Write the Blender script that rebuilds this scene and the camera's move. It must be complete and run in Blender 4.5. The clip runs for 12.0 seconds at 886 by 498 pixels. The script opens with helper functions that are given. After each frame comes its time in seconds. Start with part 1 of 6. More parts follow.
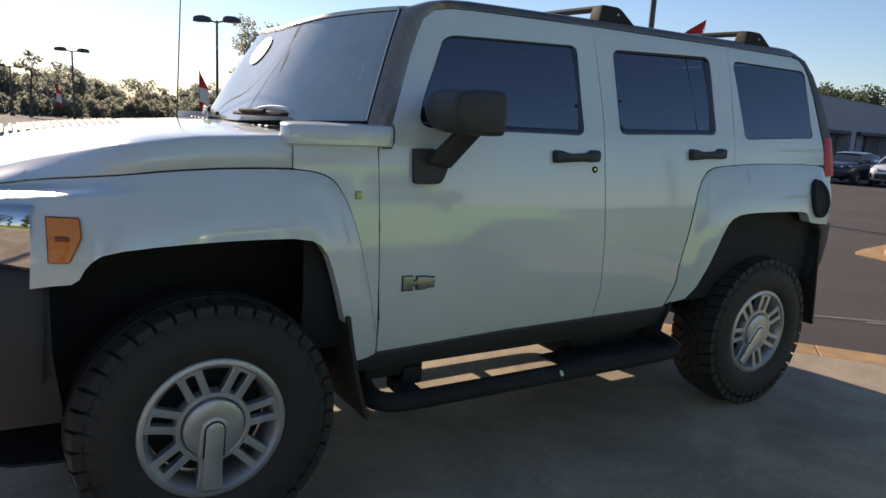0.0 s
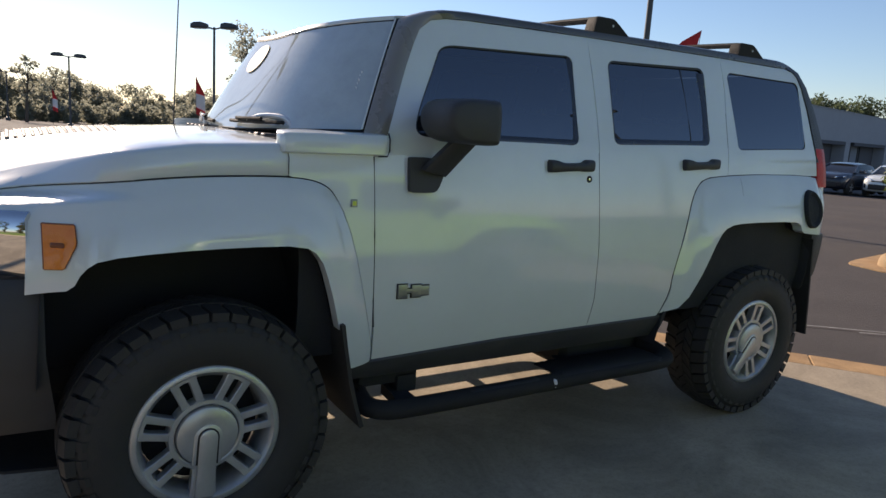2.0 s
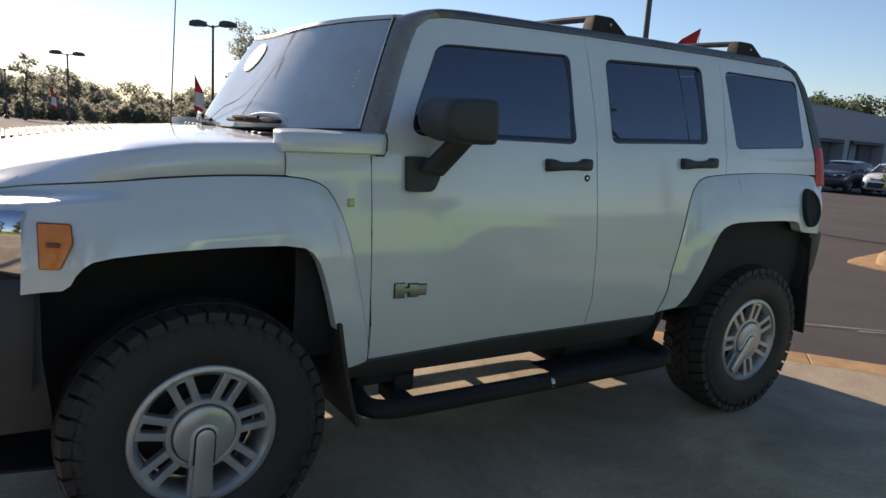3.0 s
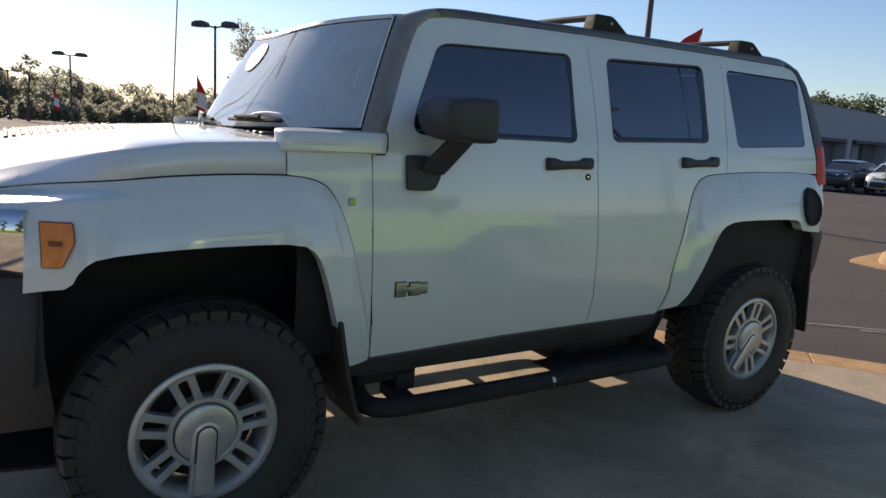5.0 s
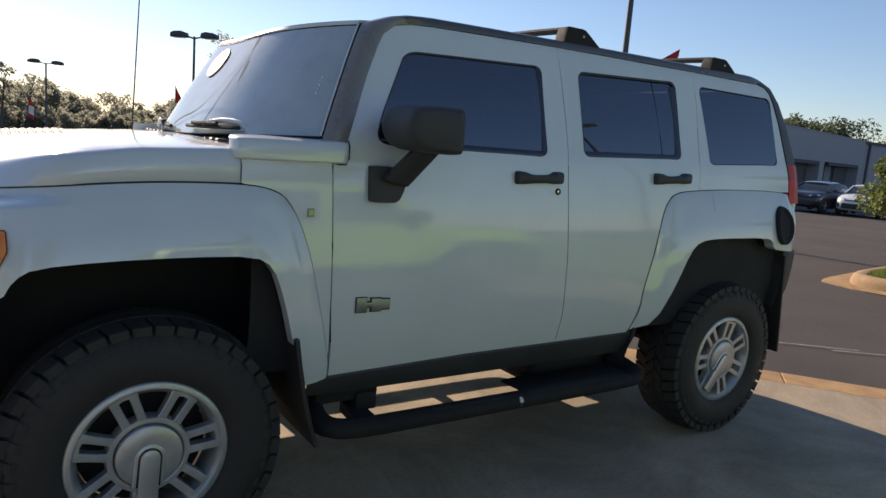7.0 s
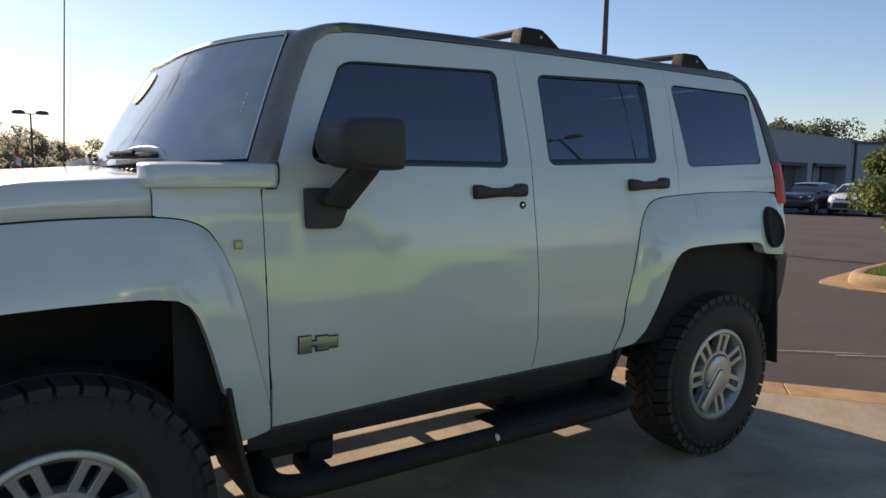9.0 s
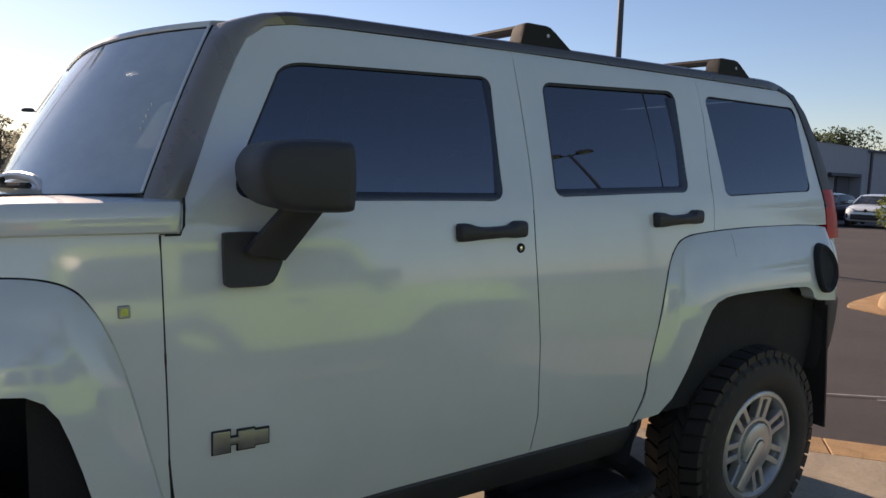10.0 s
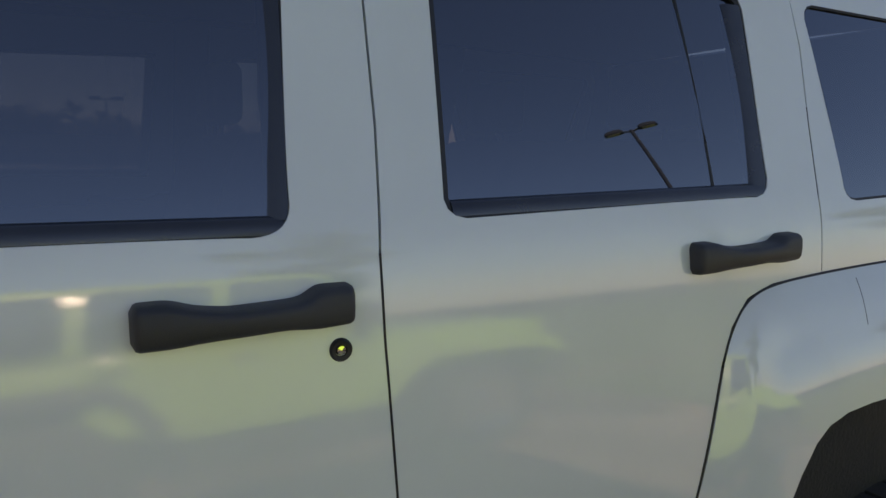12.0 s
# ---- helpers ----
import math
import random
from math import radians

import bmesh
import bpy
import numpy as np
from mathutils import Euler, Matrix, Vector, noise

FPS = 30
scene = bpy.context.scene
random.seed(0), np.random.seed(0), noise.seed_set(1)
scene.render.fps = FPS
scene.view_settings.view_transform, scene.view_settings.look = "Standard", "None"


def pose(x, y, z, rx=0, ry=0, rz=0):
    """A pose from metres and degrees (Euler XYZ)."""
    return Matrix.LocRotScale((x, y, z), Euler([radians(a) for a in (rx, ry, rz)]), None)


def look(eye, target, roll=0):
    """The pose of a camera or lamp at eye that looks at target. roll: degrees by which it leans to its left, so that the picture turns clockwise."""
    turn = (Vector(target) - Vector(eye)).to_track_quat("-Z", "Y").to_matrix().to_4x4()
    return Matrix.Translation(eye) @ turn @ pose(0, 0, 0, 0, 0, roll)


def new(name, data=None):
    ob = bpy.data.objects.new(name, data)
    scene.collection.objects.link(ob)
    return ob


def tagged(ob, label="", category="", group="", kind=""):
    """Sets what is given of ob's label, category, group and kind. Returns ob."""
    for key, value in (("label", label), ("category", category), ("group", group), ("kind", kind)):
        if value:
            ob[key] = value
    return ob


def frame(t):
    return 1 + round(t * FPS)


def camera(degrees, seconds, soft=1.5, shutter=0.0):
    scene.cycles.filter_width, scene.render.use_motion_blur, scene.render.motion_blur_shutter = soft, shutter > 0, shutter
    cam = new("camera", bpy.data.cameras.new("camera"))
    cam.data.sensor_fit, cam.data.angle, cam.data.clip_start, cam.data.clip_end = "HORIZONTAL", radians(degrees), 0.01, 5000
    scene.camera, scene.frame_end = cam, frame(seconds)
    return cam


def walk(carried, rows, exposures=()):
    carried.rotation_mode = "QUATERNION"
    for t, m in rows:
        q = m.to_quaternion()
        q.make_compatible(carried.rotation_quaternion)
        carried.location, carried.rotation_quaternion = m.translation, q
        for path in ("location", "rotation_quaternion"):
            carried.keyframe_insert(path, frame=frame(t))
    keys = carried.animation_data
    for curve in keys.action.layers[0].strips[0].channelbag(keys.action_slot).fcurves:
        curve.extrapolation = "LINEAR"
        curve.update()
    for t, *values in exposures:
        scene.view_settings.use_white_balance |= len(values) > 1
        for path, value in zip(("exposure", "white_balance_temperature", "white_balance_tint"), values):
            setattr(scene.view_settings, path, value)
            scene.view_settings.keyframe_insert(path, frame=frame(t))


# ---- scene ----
cam = camera(65.0, 12.0)
PATH = [
    (0, (-0.504, -3.043, 1.429), (0.542, -1.379, 1.058), 3.2),
    (0.5, (-0.523, -3.046, 1.436), (0.529, -1.383, 1.077), 3.5),
    (1, (-0.516, -3.046, 1.434), (0.54, -1.383, 1.088), 3.5),
    (1.5, (-0.511, -3.046, 1.431), (0.545, -1.383, 1.084), 3.5),
    (2, (-0.507, -3.053, 1.434), (0.551, -1.391, 1.085), 3.6),
    (2.5, (-0.505, -3.049, 1.434), (0.555, -1.389, 1.085), 3.6),
    (3, (-0.499, -3.053, 1.438), (0.56, -1.394, 1.084), 3.6),
    (5, (-0.498, -3.061, 1.434), (0.556, -1.398, 1.08), 3.5),
    (5.5, (-0.488, -3.066, 1.434), (0.569, -1.406, 1.08), 3.5),
    (6, (-0.479, -3.062, 1.439), (0.578, -1.396, 1.111), 4.3),
    (6.5, (-0.42, -3.032, 1.451), (0.648, -1.371, 1.133), 4.3),
    (7, (-0.403, -3.015, 1.42), (0.703, -1.377, 1.113), 4.5),
    (9, (-0.137, -2.885, 1.389), (0.981, -1.243, 1.153), 0.9),
    (9.5, (0.06, -2.721, 1.495), (1.164, -1.074, 1.228), 0.1),
    (10, (0.266, -2.463, 1.475), (1.362, -0.806, 1.247), 1.7),
    (10.5, (0.49, -2.274, 1.513), (1.568, -0.61, 1.249), 2.0),
    (11, (0.789, -2.071, 1.534), (1.832, -0.388, 1.251), 2.2),
    (11.5, (1.076, -1.868, 1.496), (2.082, -0.163, 1.216), 1.6),
    (12, (1.323, -1.644, 1.491), (2.259, 0.099, 1.206), 0.9),
]
walk(cam, [(t, look(eye, target, roll)) for t, eye, target, roll in PATH],
     [(0, 0.50, 6750, 18), (9.0, 0.49, 6950, 20), (10.5, 0.36, 7250, 25), (11.0, 0.24, 7350, 26), (11.5, 0.46, 7500, 27), (12.0, 0.82, 7800, 28)])

# ---- world, sun, exposure ----
SUN_AZ, SUN_EL = 95.0, 26.0          # degrees: azimuth from +x towards +y, height over the horizon
world = bpy.data.worlds.new("sky")
scene.world = world
world.use_nodes = True
wn = world.node_tree
wn.nodes.clear()
sky = wn.nodes.new("ShaderNodeTexSky")
sky.sky_type = "NISHITA"
sky.sun_disc = False
sky.sun_elevation = radians(SUN_EL)
sky.sun_rotation = radians(90.0 - SUN_AZ)
sky.air_density, sky.dust_density, sky.ozone_density = 1.0, 0.18, 4.0
bg = wn.nodes.new("ShaderNodeBackground")
bg.inputs["Strength"].default_value = 0.095
wo = wn.nodes.new("ShaderNodeOutputWorld")
wn.links.new(sky.outputs[0], bg.inputs[0])
wn.links.new(bg.outputs[0], wo.inputs[0])

sun_data = bpy.data.lights.new("sun", "SUN")
sun_data.energy, sun_data.angle, sun_data.color = 5.0, radians(0.53), (1.0, 0.86, 0.67)
sun = new("sun", sun_data)
se, sa = radians(SUN_EL), radians(SUN_AZ)
sun_dir = Vector((math.cos(se) * math.cos(sa), math.cos(se) * math.sin(sa), math.sin(se)))
sun.matrix_world = look(sun_dir * 60, (0, 0, 0))


# ---- materials ----
def material(name):
    m = bpy.data.materials.new(name)
    m.use_nodes = True
    nt = m.node_tree
    return m, nt, nt.nodes["Principled BSDF"]


def add(nt, kind, **kw):
    n = nt.nodes.new(kind)
    for k, v in kw.items():
        n.inputs[k.replace("_", " ")].default_value = v
    return n


def ramp(nt, src, stops):
    r = nt.nodes.new("ShaderNodeValToRGB")
    els = r.color_ramp.elements
    while len(els) < len(stops):
        els.new(0.5)
    for e, (p, c) in zip(els, stops):
        e.position, e.color = p, (*c, 1)
    nt.links.new(src, r.inputs[0])
    return r


def surface(name, c1, c2, scale=6.0, rough=(0.6, 0.8), bump=0.0, bump_scale=60.0, fine=0.12, metal=0.0, coat=0.0, spec=0.5, stains=0.0, stain_scale=1.0):
    """Two colours mixed by a large and a fine noise, with uneven gloss, stains and a fine relief."""
    m, nt, p = material(name)
    co = nt.nodes.new("ShaderNodeTexCoord")
    big = add(nt, "ShaderNodeTexNoise", Scale=scale, Detail=5.0, Roughness=0.6)
    small = add(nt, "ShaderNodeTexNoise", Scale=bump_scale, Detail=4.0, Roughness=0.65)
    for n in (big, small):
        nt.links.new(co.outputs["Object"], n.inputs["Vector"])
    mix = nt.nodes.new("ShaderNodeMath")
    mix.operation = "MULTIPLY_ADD"
    nt.links.new(small.outputs[0], mix.inputs[0])
    mix.inputs[1].default_value = fine * 2
    off = nt.nodes.new("ShaderNodeMath")
    off.operation = "SUBTRACT"
    nt.links.new(big.outputs[0], off.inputs[0])
    off.inputs[1].default_value = fine
    nt.links.new(off.outputs[0], mix.inputs[2])
    r = ramp(nt, mix.outputs[0], [(0.3, c1), (0.7, c2)])
    colour = r.outputs[0]
    if stains:
        spots = add(nt, "ShaderNodeTexNoise", Scale=stain_scale, Detail=7.0, Roughness=0.68, Distortion=0.6)
        specks = add(nt, "ShaderNodeTexNoise", Scale=stain_scale * 34, Detail=3.0, Roughness=0.7)
        for n in (spots, specks):
            nt.links.new(co.outputs["Object"], n.inputs["Vector"])
        k = 1.0 - stains
        for src, stops in ((spots, [(0.44, (1, 1, 1)), (0.60, (k, k, k * 1.01))]), (specks, [(0.36, (1 - 0.5 * stains,) * 3), (0.52, (1, 1, 1))])):
            m2 = nt.nodes.new("ShaderNodeMix")
            m2.data_type, m2.blend_type = "RGBA", "MULTIPLY"
            m2.inputs[0].default_value = 1.0
            nt.links.new(colour, m2.inputs[6])
            nt.links.new(ramp(nt, src.outputs[0], stops).outputs[0], m2.inputs[7])
            colour = m2.outputs[2]
    nt.links.new(colour, p.inputs["Base Color"])
    rr = nt.nodes.new("ShaderNodeMapRange")
    rr.inputs["From Min"].default_value, rr.inputs["From Max"].default_value = 0.3, 0.7
    rr.inputs["To Min"].default_value, rr.inputs["To Max"].default_value = rough
    nt.links.new(big.outputs[0], rr.inputs["Value"])
    nt.links.new(rr.outputs[0], p.inputs["Roughness"])
    p.inputs["Metallic"].default_value = metal
    p.inputs["Coat Weight"].default_value = coat
    p.inputs["Specular IOR Level"].default_value = spec
    if bump:
        b = add(nt, "ShaderNodeBump", Strength=bump, Distance=0.01)
        nt.links.new(small.outputs[0], b.inputs["Height"])
        nt.links.new(b.outputs[0], p.inputs["Normal"])
    return m


def paint(name, col, coat_ior=1.72):
    m, nt, p = material(name)
    co = nt.nodes.new("ShaderNodeTexCoord")
    dust = add(nt, "ShaderNodeTexNoise", Scale=2.2, Detail=6.0, Roughness=0.65)
    nt.links.new(co.outputs["Object"], dust.inputs["Vector"])
    lo = tuple(c * 0.93 for c in col)
    r = ramp(nt, dust.outputs[0], [(0.35, lo), (0.65, col)])
    nt.links.new(r.outputs[0], p.inputs["Base Color"])
    p.inputs["Roughness"].default_value = 0.42
    p.inputs["Coat Weight"].default_value = 1.0
    p.inputs["Coat IOR"].default_value = coat_ior
    cr = nt.nodes.new("ShaderNodeMapRange")
    cr.inputs["To Min"].default_value, cr.inputs["To Max"].default_value = 0.03, 0.11
    nt.links.new(dust.outputs[0], cr.inputs["Value"])
    nt.links.new(cr.outputs[0], p.inputs["Coat Roughness"])
    peel = add(nt, "ShaderNodeTexNoise", Scale=55.0, Detail=1.0)
    nt.links.new(co.outputs["Object"], peel.inputs["Vector"])
    b = add(nt, "ShaderNodeBump", Strength=0.012, Distance=0.004)
    nt.links.new(peel.outputs[0], b.inputs["Height"])
    nt.links.new(b.outputs[0], p.inputs["Coat Normal"])
    return m


def glass(name, tint, dirt_glare=0.02, ior=1.6, film=(0.78, 0.78, 0.76), coat=(1, 1, 1)):
    """A thin pane: clear or tinted, with a mirror gloss that grows at grazing angles. The diffuse film is light dirt,
    or painted glare when strong.
    """
    m, nt, p = material(name)
    nt.nodes.remove(p)
    out = nt.nodes["Material Output"]
    clear = nt.nodes.new("ShaderNodeBsdfTransparent")
    clear.inputs[0].default_value = (*tint, 1)
    gloss = nt.nodes.new("ShaderNodeBsdfGlossy")
    gloss.inputs[0].default_value = (*coat, 1)
    gloss.inputs["Roughness"].default_value = 0.01
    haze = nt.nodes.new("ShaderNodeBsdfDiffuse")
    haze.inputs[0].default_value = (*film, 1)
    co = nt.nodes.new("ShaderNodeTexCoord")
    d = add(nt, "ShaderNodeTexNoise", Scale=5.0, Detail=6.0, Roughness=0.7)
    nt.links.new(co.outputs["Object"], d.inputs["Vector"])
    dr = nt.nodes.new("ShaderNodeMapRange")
    dr.inputs["To Min"].default_value, dr.inputs["To Max"].default_value = dirt_glare * 0.7, dirt_glare * 1.3
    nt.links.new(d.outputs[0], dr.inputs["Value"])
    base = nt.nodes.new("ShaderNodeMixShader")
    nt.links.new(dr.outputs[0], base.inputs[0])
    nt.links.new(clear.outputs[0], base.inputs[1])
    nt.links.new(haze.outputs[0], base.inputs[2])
    fr = add(nt, "ShaderNodeFresnel", IOR=ior)
    top = nt.nodes.new("ShaderNodeMixShader")
    nt.links.new(fr.outputs[0], top.inputs[0])
    nt.links.new(base.outputs[0], top.inputs[1])
    nt.links.new(gloss.outputs[0], top.inputs[2])
    nt.links.new(top.outputs[0], out.inputs[0])
    return m


WHITE = paint("white_paint", (0.70, 0.742, 0.732))
NAVY = paint("dark_blue_paint", (0.010, 0.013, 0.022), 1.4)
LIME = paint("lime_green_paint", (0.31, 0.55, 0.06), 1.5)
# brown trim plastic, its colour lifted above the roof edge to carry glare
POST_TRIM = surface("glare_pale_post_plastic", (0.205, 0.187, 0.168), (0.235, 0.215, 0.193), 5, (0.24, 0.34), 0.10, 700, coat=0.25, spec=0.7)
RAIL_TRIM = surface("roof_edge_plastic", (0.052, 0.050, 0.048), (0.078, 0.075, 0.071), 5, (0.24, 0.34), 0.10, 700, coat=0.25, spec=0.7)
TRIM = surface("black_trim", (0.030, 0.030, 0.032), (0.048, 0.048, 0.050), 5, (0.42, 0.6), 0.25, 900)
RACK = surface("rack_plastic", (0.019, 0.019, 0.019), (0.032, 0.031, 0.030), 6, (0.65, 0.8), 0.15, 600, spec=0.2)
RUBBER = surface("tyre_rubber", (0.022, 0.021, 0.020), (0.036, 0.034, 0.031), 9, (0.55, 0.75), 0.35, 250)
SEAL = surface("rubber_seal", (0.010, 0.010, 0.011), (0.018, 0.018, 0.018), 9, (0.5, 0.6), 0.0, 100)
GLOSS_SEAL = surface("window_rubber", (0.016, 0.017, 0.019), (0.026, 0.027, 0.03), 9, (0.2, 0.3), 0.0, 100, spec=0.9)
UNDER = surface("underbody", (0.013, 0.014, 0.016), (0.022, 0.023, 0.025), 7, (0.7, 0.9), 0.4, 120)
ALLOY = surface("cast_alloy", (0.46, 0.465, 0.46), (0.58, 0.585, 0.58), 12, (0.30, 0.42), 0.05, 500, metal=0.65)
CHROME = surface("chrome", (0.72, 0.72, 0.73), (0.78, 0.78, 0.79), 8, (0.03, 0.08), 0.0, 100, metal=1.0)
STEEL = surface("brushed_steel", (0.30, 0.30, 0.30), (0.42, 0.42, 0.42), 14, (0.3, 0.45), 0.1, 300, metal=0.9)
BRIGHT = surface("bare_aluminium", (0.62, 0.62, 0.63), (0.72, 0.72, 0.73), 14, (0.35, 0.5), 0.1, 300, metal=0.4)
AMBER = surface("amber_lens", (0.80, 0.20, 0.015), (0.88, 0.27, 0.03), 40, (0.15, 0.25), 0.2, 300, coat=0.6)
AMBER_DARK = surface("amber_rim", (0.22, 0.06, 0.012), (0.28, 0.085, 0.02), 40, (0.3, 0.4))
RED_LENS = surface("red_lens", (0.46, 0.012, 0.008), (0.62, 0.03, 0.018), 30, (0.3, 0.4), 0.15, 250, spec=0.3)
YELLOW = surface("yellow_plastic", (0.50, 0.55, 0.05), (0.70, 0.74, 0.12), 80, (0.3, 0.4))
# windscreen: glare and mirrored sky put into a thick pale diffuse film
GLARE_GLASS = glass("glare_film_glass", (0.80, 0.88, 0.87), 0.62, 2.8, (0.72, 0.79, 0.77))
CAR_GLASS = glass("car_glass", (0.10, 0.105, 0.11), 0.02, 1.5)
TINT_GLASS = glass("tinted_glass", (0.10, 0.105, 0.115), 0.012, 2.45, coat=(0.86, 0.93, 1.0))
CLOTH = surface("seat_cloth", (0.06, 0.06, 0.062), (0.11, 0.11, 0.112), 10, (0.85, 0.95), 0.3, 300)
PLASTIC = surface("cabin_plastic", (0.05, 0.05, 0.052), (0.08, 0.08, 0.082), 6, (0.6, 0.75), 0.2, 500)
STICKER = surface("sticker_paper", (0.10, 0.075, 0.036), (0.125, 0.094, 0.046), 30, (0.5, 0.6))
LABEL = surface("label_paper", (0.72, 0.72, 0.70), (0.80, 0.80, 0.78), 30, (0.5, 0.6))
INK = surface("label_ink", (0.03, 0.03, 0.03), (0.05, 0.05, 0.05), 30, (0.5, 0.6))
CONCRETE = surface("concrete", (0.315, 0.262, 0.188), (0.47, 0.392, 0.287), 1.1, (0.75, 0.92), 0.22, 140, 0.24, stains=0.30, stain_scale=1.3)
KERB = surface("kerb_concrete", (0.36, 0.215, 0.095), (0.50, 0.32, 0.155), 4.0, (0.75, 0.92), 0.6, 70, 0.25, stains=0.22, stain_scale=3.0)
ASPHALT = surface("asphalt", (0.090, 0.081, 0.076), (0.112, 0.101, 0.095), 0.5, (0.8, 0.95), 0.8, 160, 0.22, spec=0.12, stains=0.07, stain_scale=0.7)
TAR = surface("tar_seam", (0.012, 0.012, 0.012), (0.02, 0.02, 0.02), 9, (0.5, 0.7), 0.2, 80)
ROAD_PAINT = surface("worn_road_paint", (0.20, 0.20, 0.19), (0.50, 0.50, 0.48), 9, (0.7, 0.85), 0.3, 60, 0.4)
MULCH = surface("bark_mulch", (0.05, 0.032, 0.02), (0.13, 0.085, 0.05), 7.0, (0.85, 0.95), 1.0, 60, 0.4)
KERB_TOP = surface("rolled_kerb_concrete", (0.33, 0.215, 0.105), (0.46, 0.315, 0.17), 3.0, (0.75, 0.92), 0.4, 80, 0.25, stains=0.25, stain_scale=2.5)
GRASS = surface("grass", (0.13, 0.20, 0.035), (0.24, 0.32, 0.06), 3.0, (0.8, 0.95), 1.0, 70, 0.3)


def foliage(name, c1, c2, scale, through_c):
    """Leaves: a dull face, with light that shines through from behind."""
    m = surface(name, c1, c2, scale, (0.5, 0.7), 0.0, 30)
    nt = m.node_tree
    p, out = nt.nodes["Principled BSDF"], nt.nodes["Material Output"]
    tr = nt.nodes.new("ShaderNodeBsdfTranslucent")
    tr.inputs[0].default_value = (*through_c, 1)
    mx = nt.nodes.new("ShaderNodeMixShader")
    mx.inputs[0].default_value = 0.55
    nt.links.new(p.outputs[0], mx.inputs[1])
    nt.links.new(tr.outputs[0], mx.inputs[2])
    nt.links.new(mx.outputs[0], out.inputs[0])
    return m


LEAF = foliage("leaf", (0.04, 0.062, 0.022), (0.085, 0.115, 0.042), 2.5, (0.075, 0.105, 0.04))
# distant leaves: haze and glare mixed into paler, greyer colours
LEAF_HAZE = foliage("hazy_far_leaf", (0.10, 0.11, 0.075), (0.17, 0.175, 0.12), 0.2, (0.42, 0.42, 0.33))
LEAF_MID = foliage("shade_leaf", (0.065, 0.085, 0.045), (0.115, 0.14, 0.075), 0.4, (0.11, 0.14, 0.07))
LEAF_SUN = foliage("bush_leaf", (0.075, 0.10, 0.028), (0.14, 0.17, 0.055), 3.0, (0.15, 0.19, 0.06))
GRASS_BLADE = foliage("grass_blade", (0.09, 0.13, 0.028), (0.17, 0.22, 0.05), 2.0, (0.16, 0.21, 0.05))
BARK = surface("bark", (0.06, 0.045, 0.032), (0.12, 0.10, 0.075), 8, (0.85, 0.95), 0.8, 60)
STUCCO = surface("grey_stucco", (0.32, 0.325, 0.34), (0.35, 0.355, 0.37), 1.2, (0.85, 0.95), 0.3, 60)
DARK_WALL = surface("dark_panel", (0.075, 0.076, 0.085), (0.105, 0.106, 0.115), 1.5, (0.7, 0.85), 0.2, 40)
POLE = surface("pole_paint", (0.055, 0.058, 0.062), (0.085, 0.088, 0.092), 2, (0.45, 0.6), 0.1, 80, metal=0.2)
# window glass as a matte surface, the blue-grey reflection set as its colour
GLAZING = surface("matte_glazing", (0.24, 0.26, 0.29), (0.29, 0.31, 0.34), 0.6, (0.6, 0.75), 0.0, 60, spec=0.15)
LAMP_LENS = surface("lamp_lens", (0.35, 0.35, 0.34), (0.45, 0.45, 0.44), 9, (0.2, 0.3))
GALV = surface("galvanised_pole", (0.026, 0.034, 0.052), (0.040, 0.050, 0.070), 3, (0.75, 0.85), 0.1, 80, spec=0.1)
RED_CLOTH = surface("red_flag_cloth", (0.45, 0.02, 0.02), (0.58, 0.04, 0.035), 3, (0.8, 0.9), 0.2, 60)
WHITE_CLOTH = surface("white_flag_cloth", (0.65, 0.64, 0.62), (0.78, 0.77, 0.75), 3, (0.8, 0.9), 0.2, 60)


# ---- mesh helpers ----
def put(name, bm, mat, parent=None, label="", smooth=True, angle=40):
    """Link a bmesh as one mesh object, under a parent if given."""
    me = bpy.data.meshes.new(name)
    bmesh.ops.recalc_face_normals(bm, faces=bm.faces)
    bm.to_mesh(me)
    bm.free()
    me.materials.append(mat)
    if smooth:
        me.polygons.foreach_set("use_smooth", [True] * len(me.polygons))
        me.set_sharp_from_angle(angle=radians(angle))
    ob = new(name, me)
    ob.parent = parent
    if label:
        tagged(ob, label=label)
    return ob


part = put


def thing(name, label, category, group="", kind="", at=(0, 0, 0), rz=0.0):
    ob = new(name)
    ob.empty_display_size = 0.2
    ob.matrix_world = pose(*at, 0, 0, rz)
    return tagged(ob, label, category, group, kind)


def box(bm, x0, x1, y0, y1, z0, z1, bevel=0.0, seg=2):
    vs = [bm.verts.new((x, y, z)) for x in (x0, x1) for y in (y0, y1) for z in (z0, z1)]
    fs = [(0, 1, 3, 2), (4, 6, 7, 5), (0, 4, 5, 1), (2, 3, 7, 6), (0, 2, 6, 4), (1, 5, 7, 3)]
    faces = [bm.faces.new([vs[i] for i in f]) for f in fs]
    if bevel:
        es = list({e for f in faces for e in f.edges})
        bmesh.ops.bevel(bm, geom=es, offset=bevel, segments=seg, affect="EDGES", profile=0.6)
    return bm


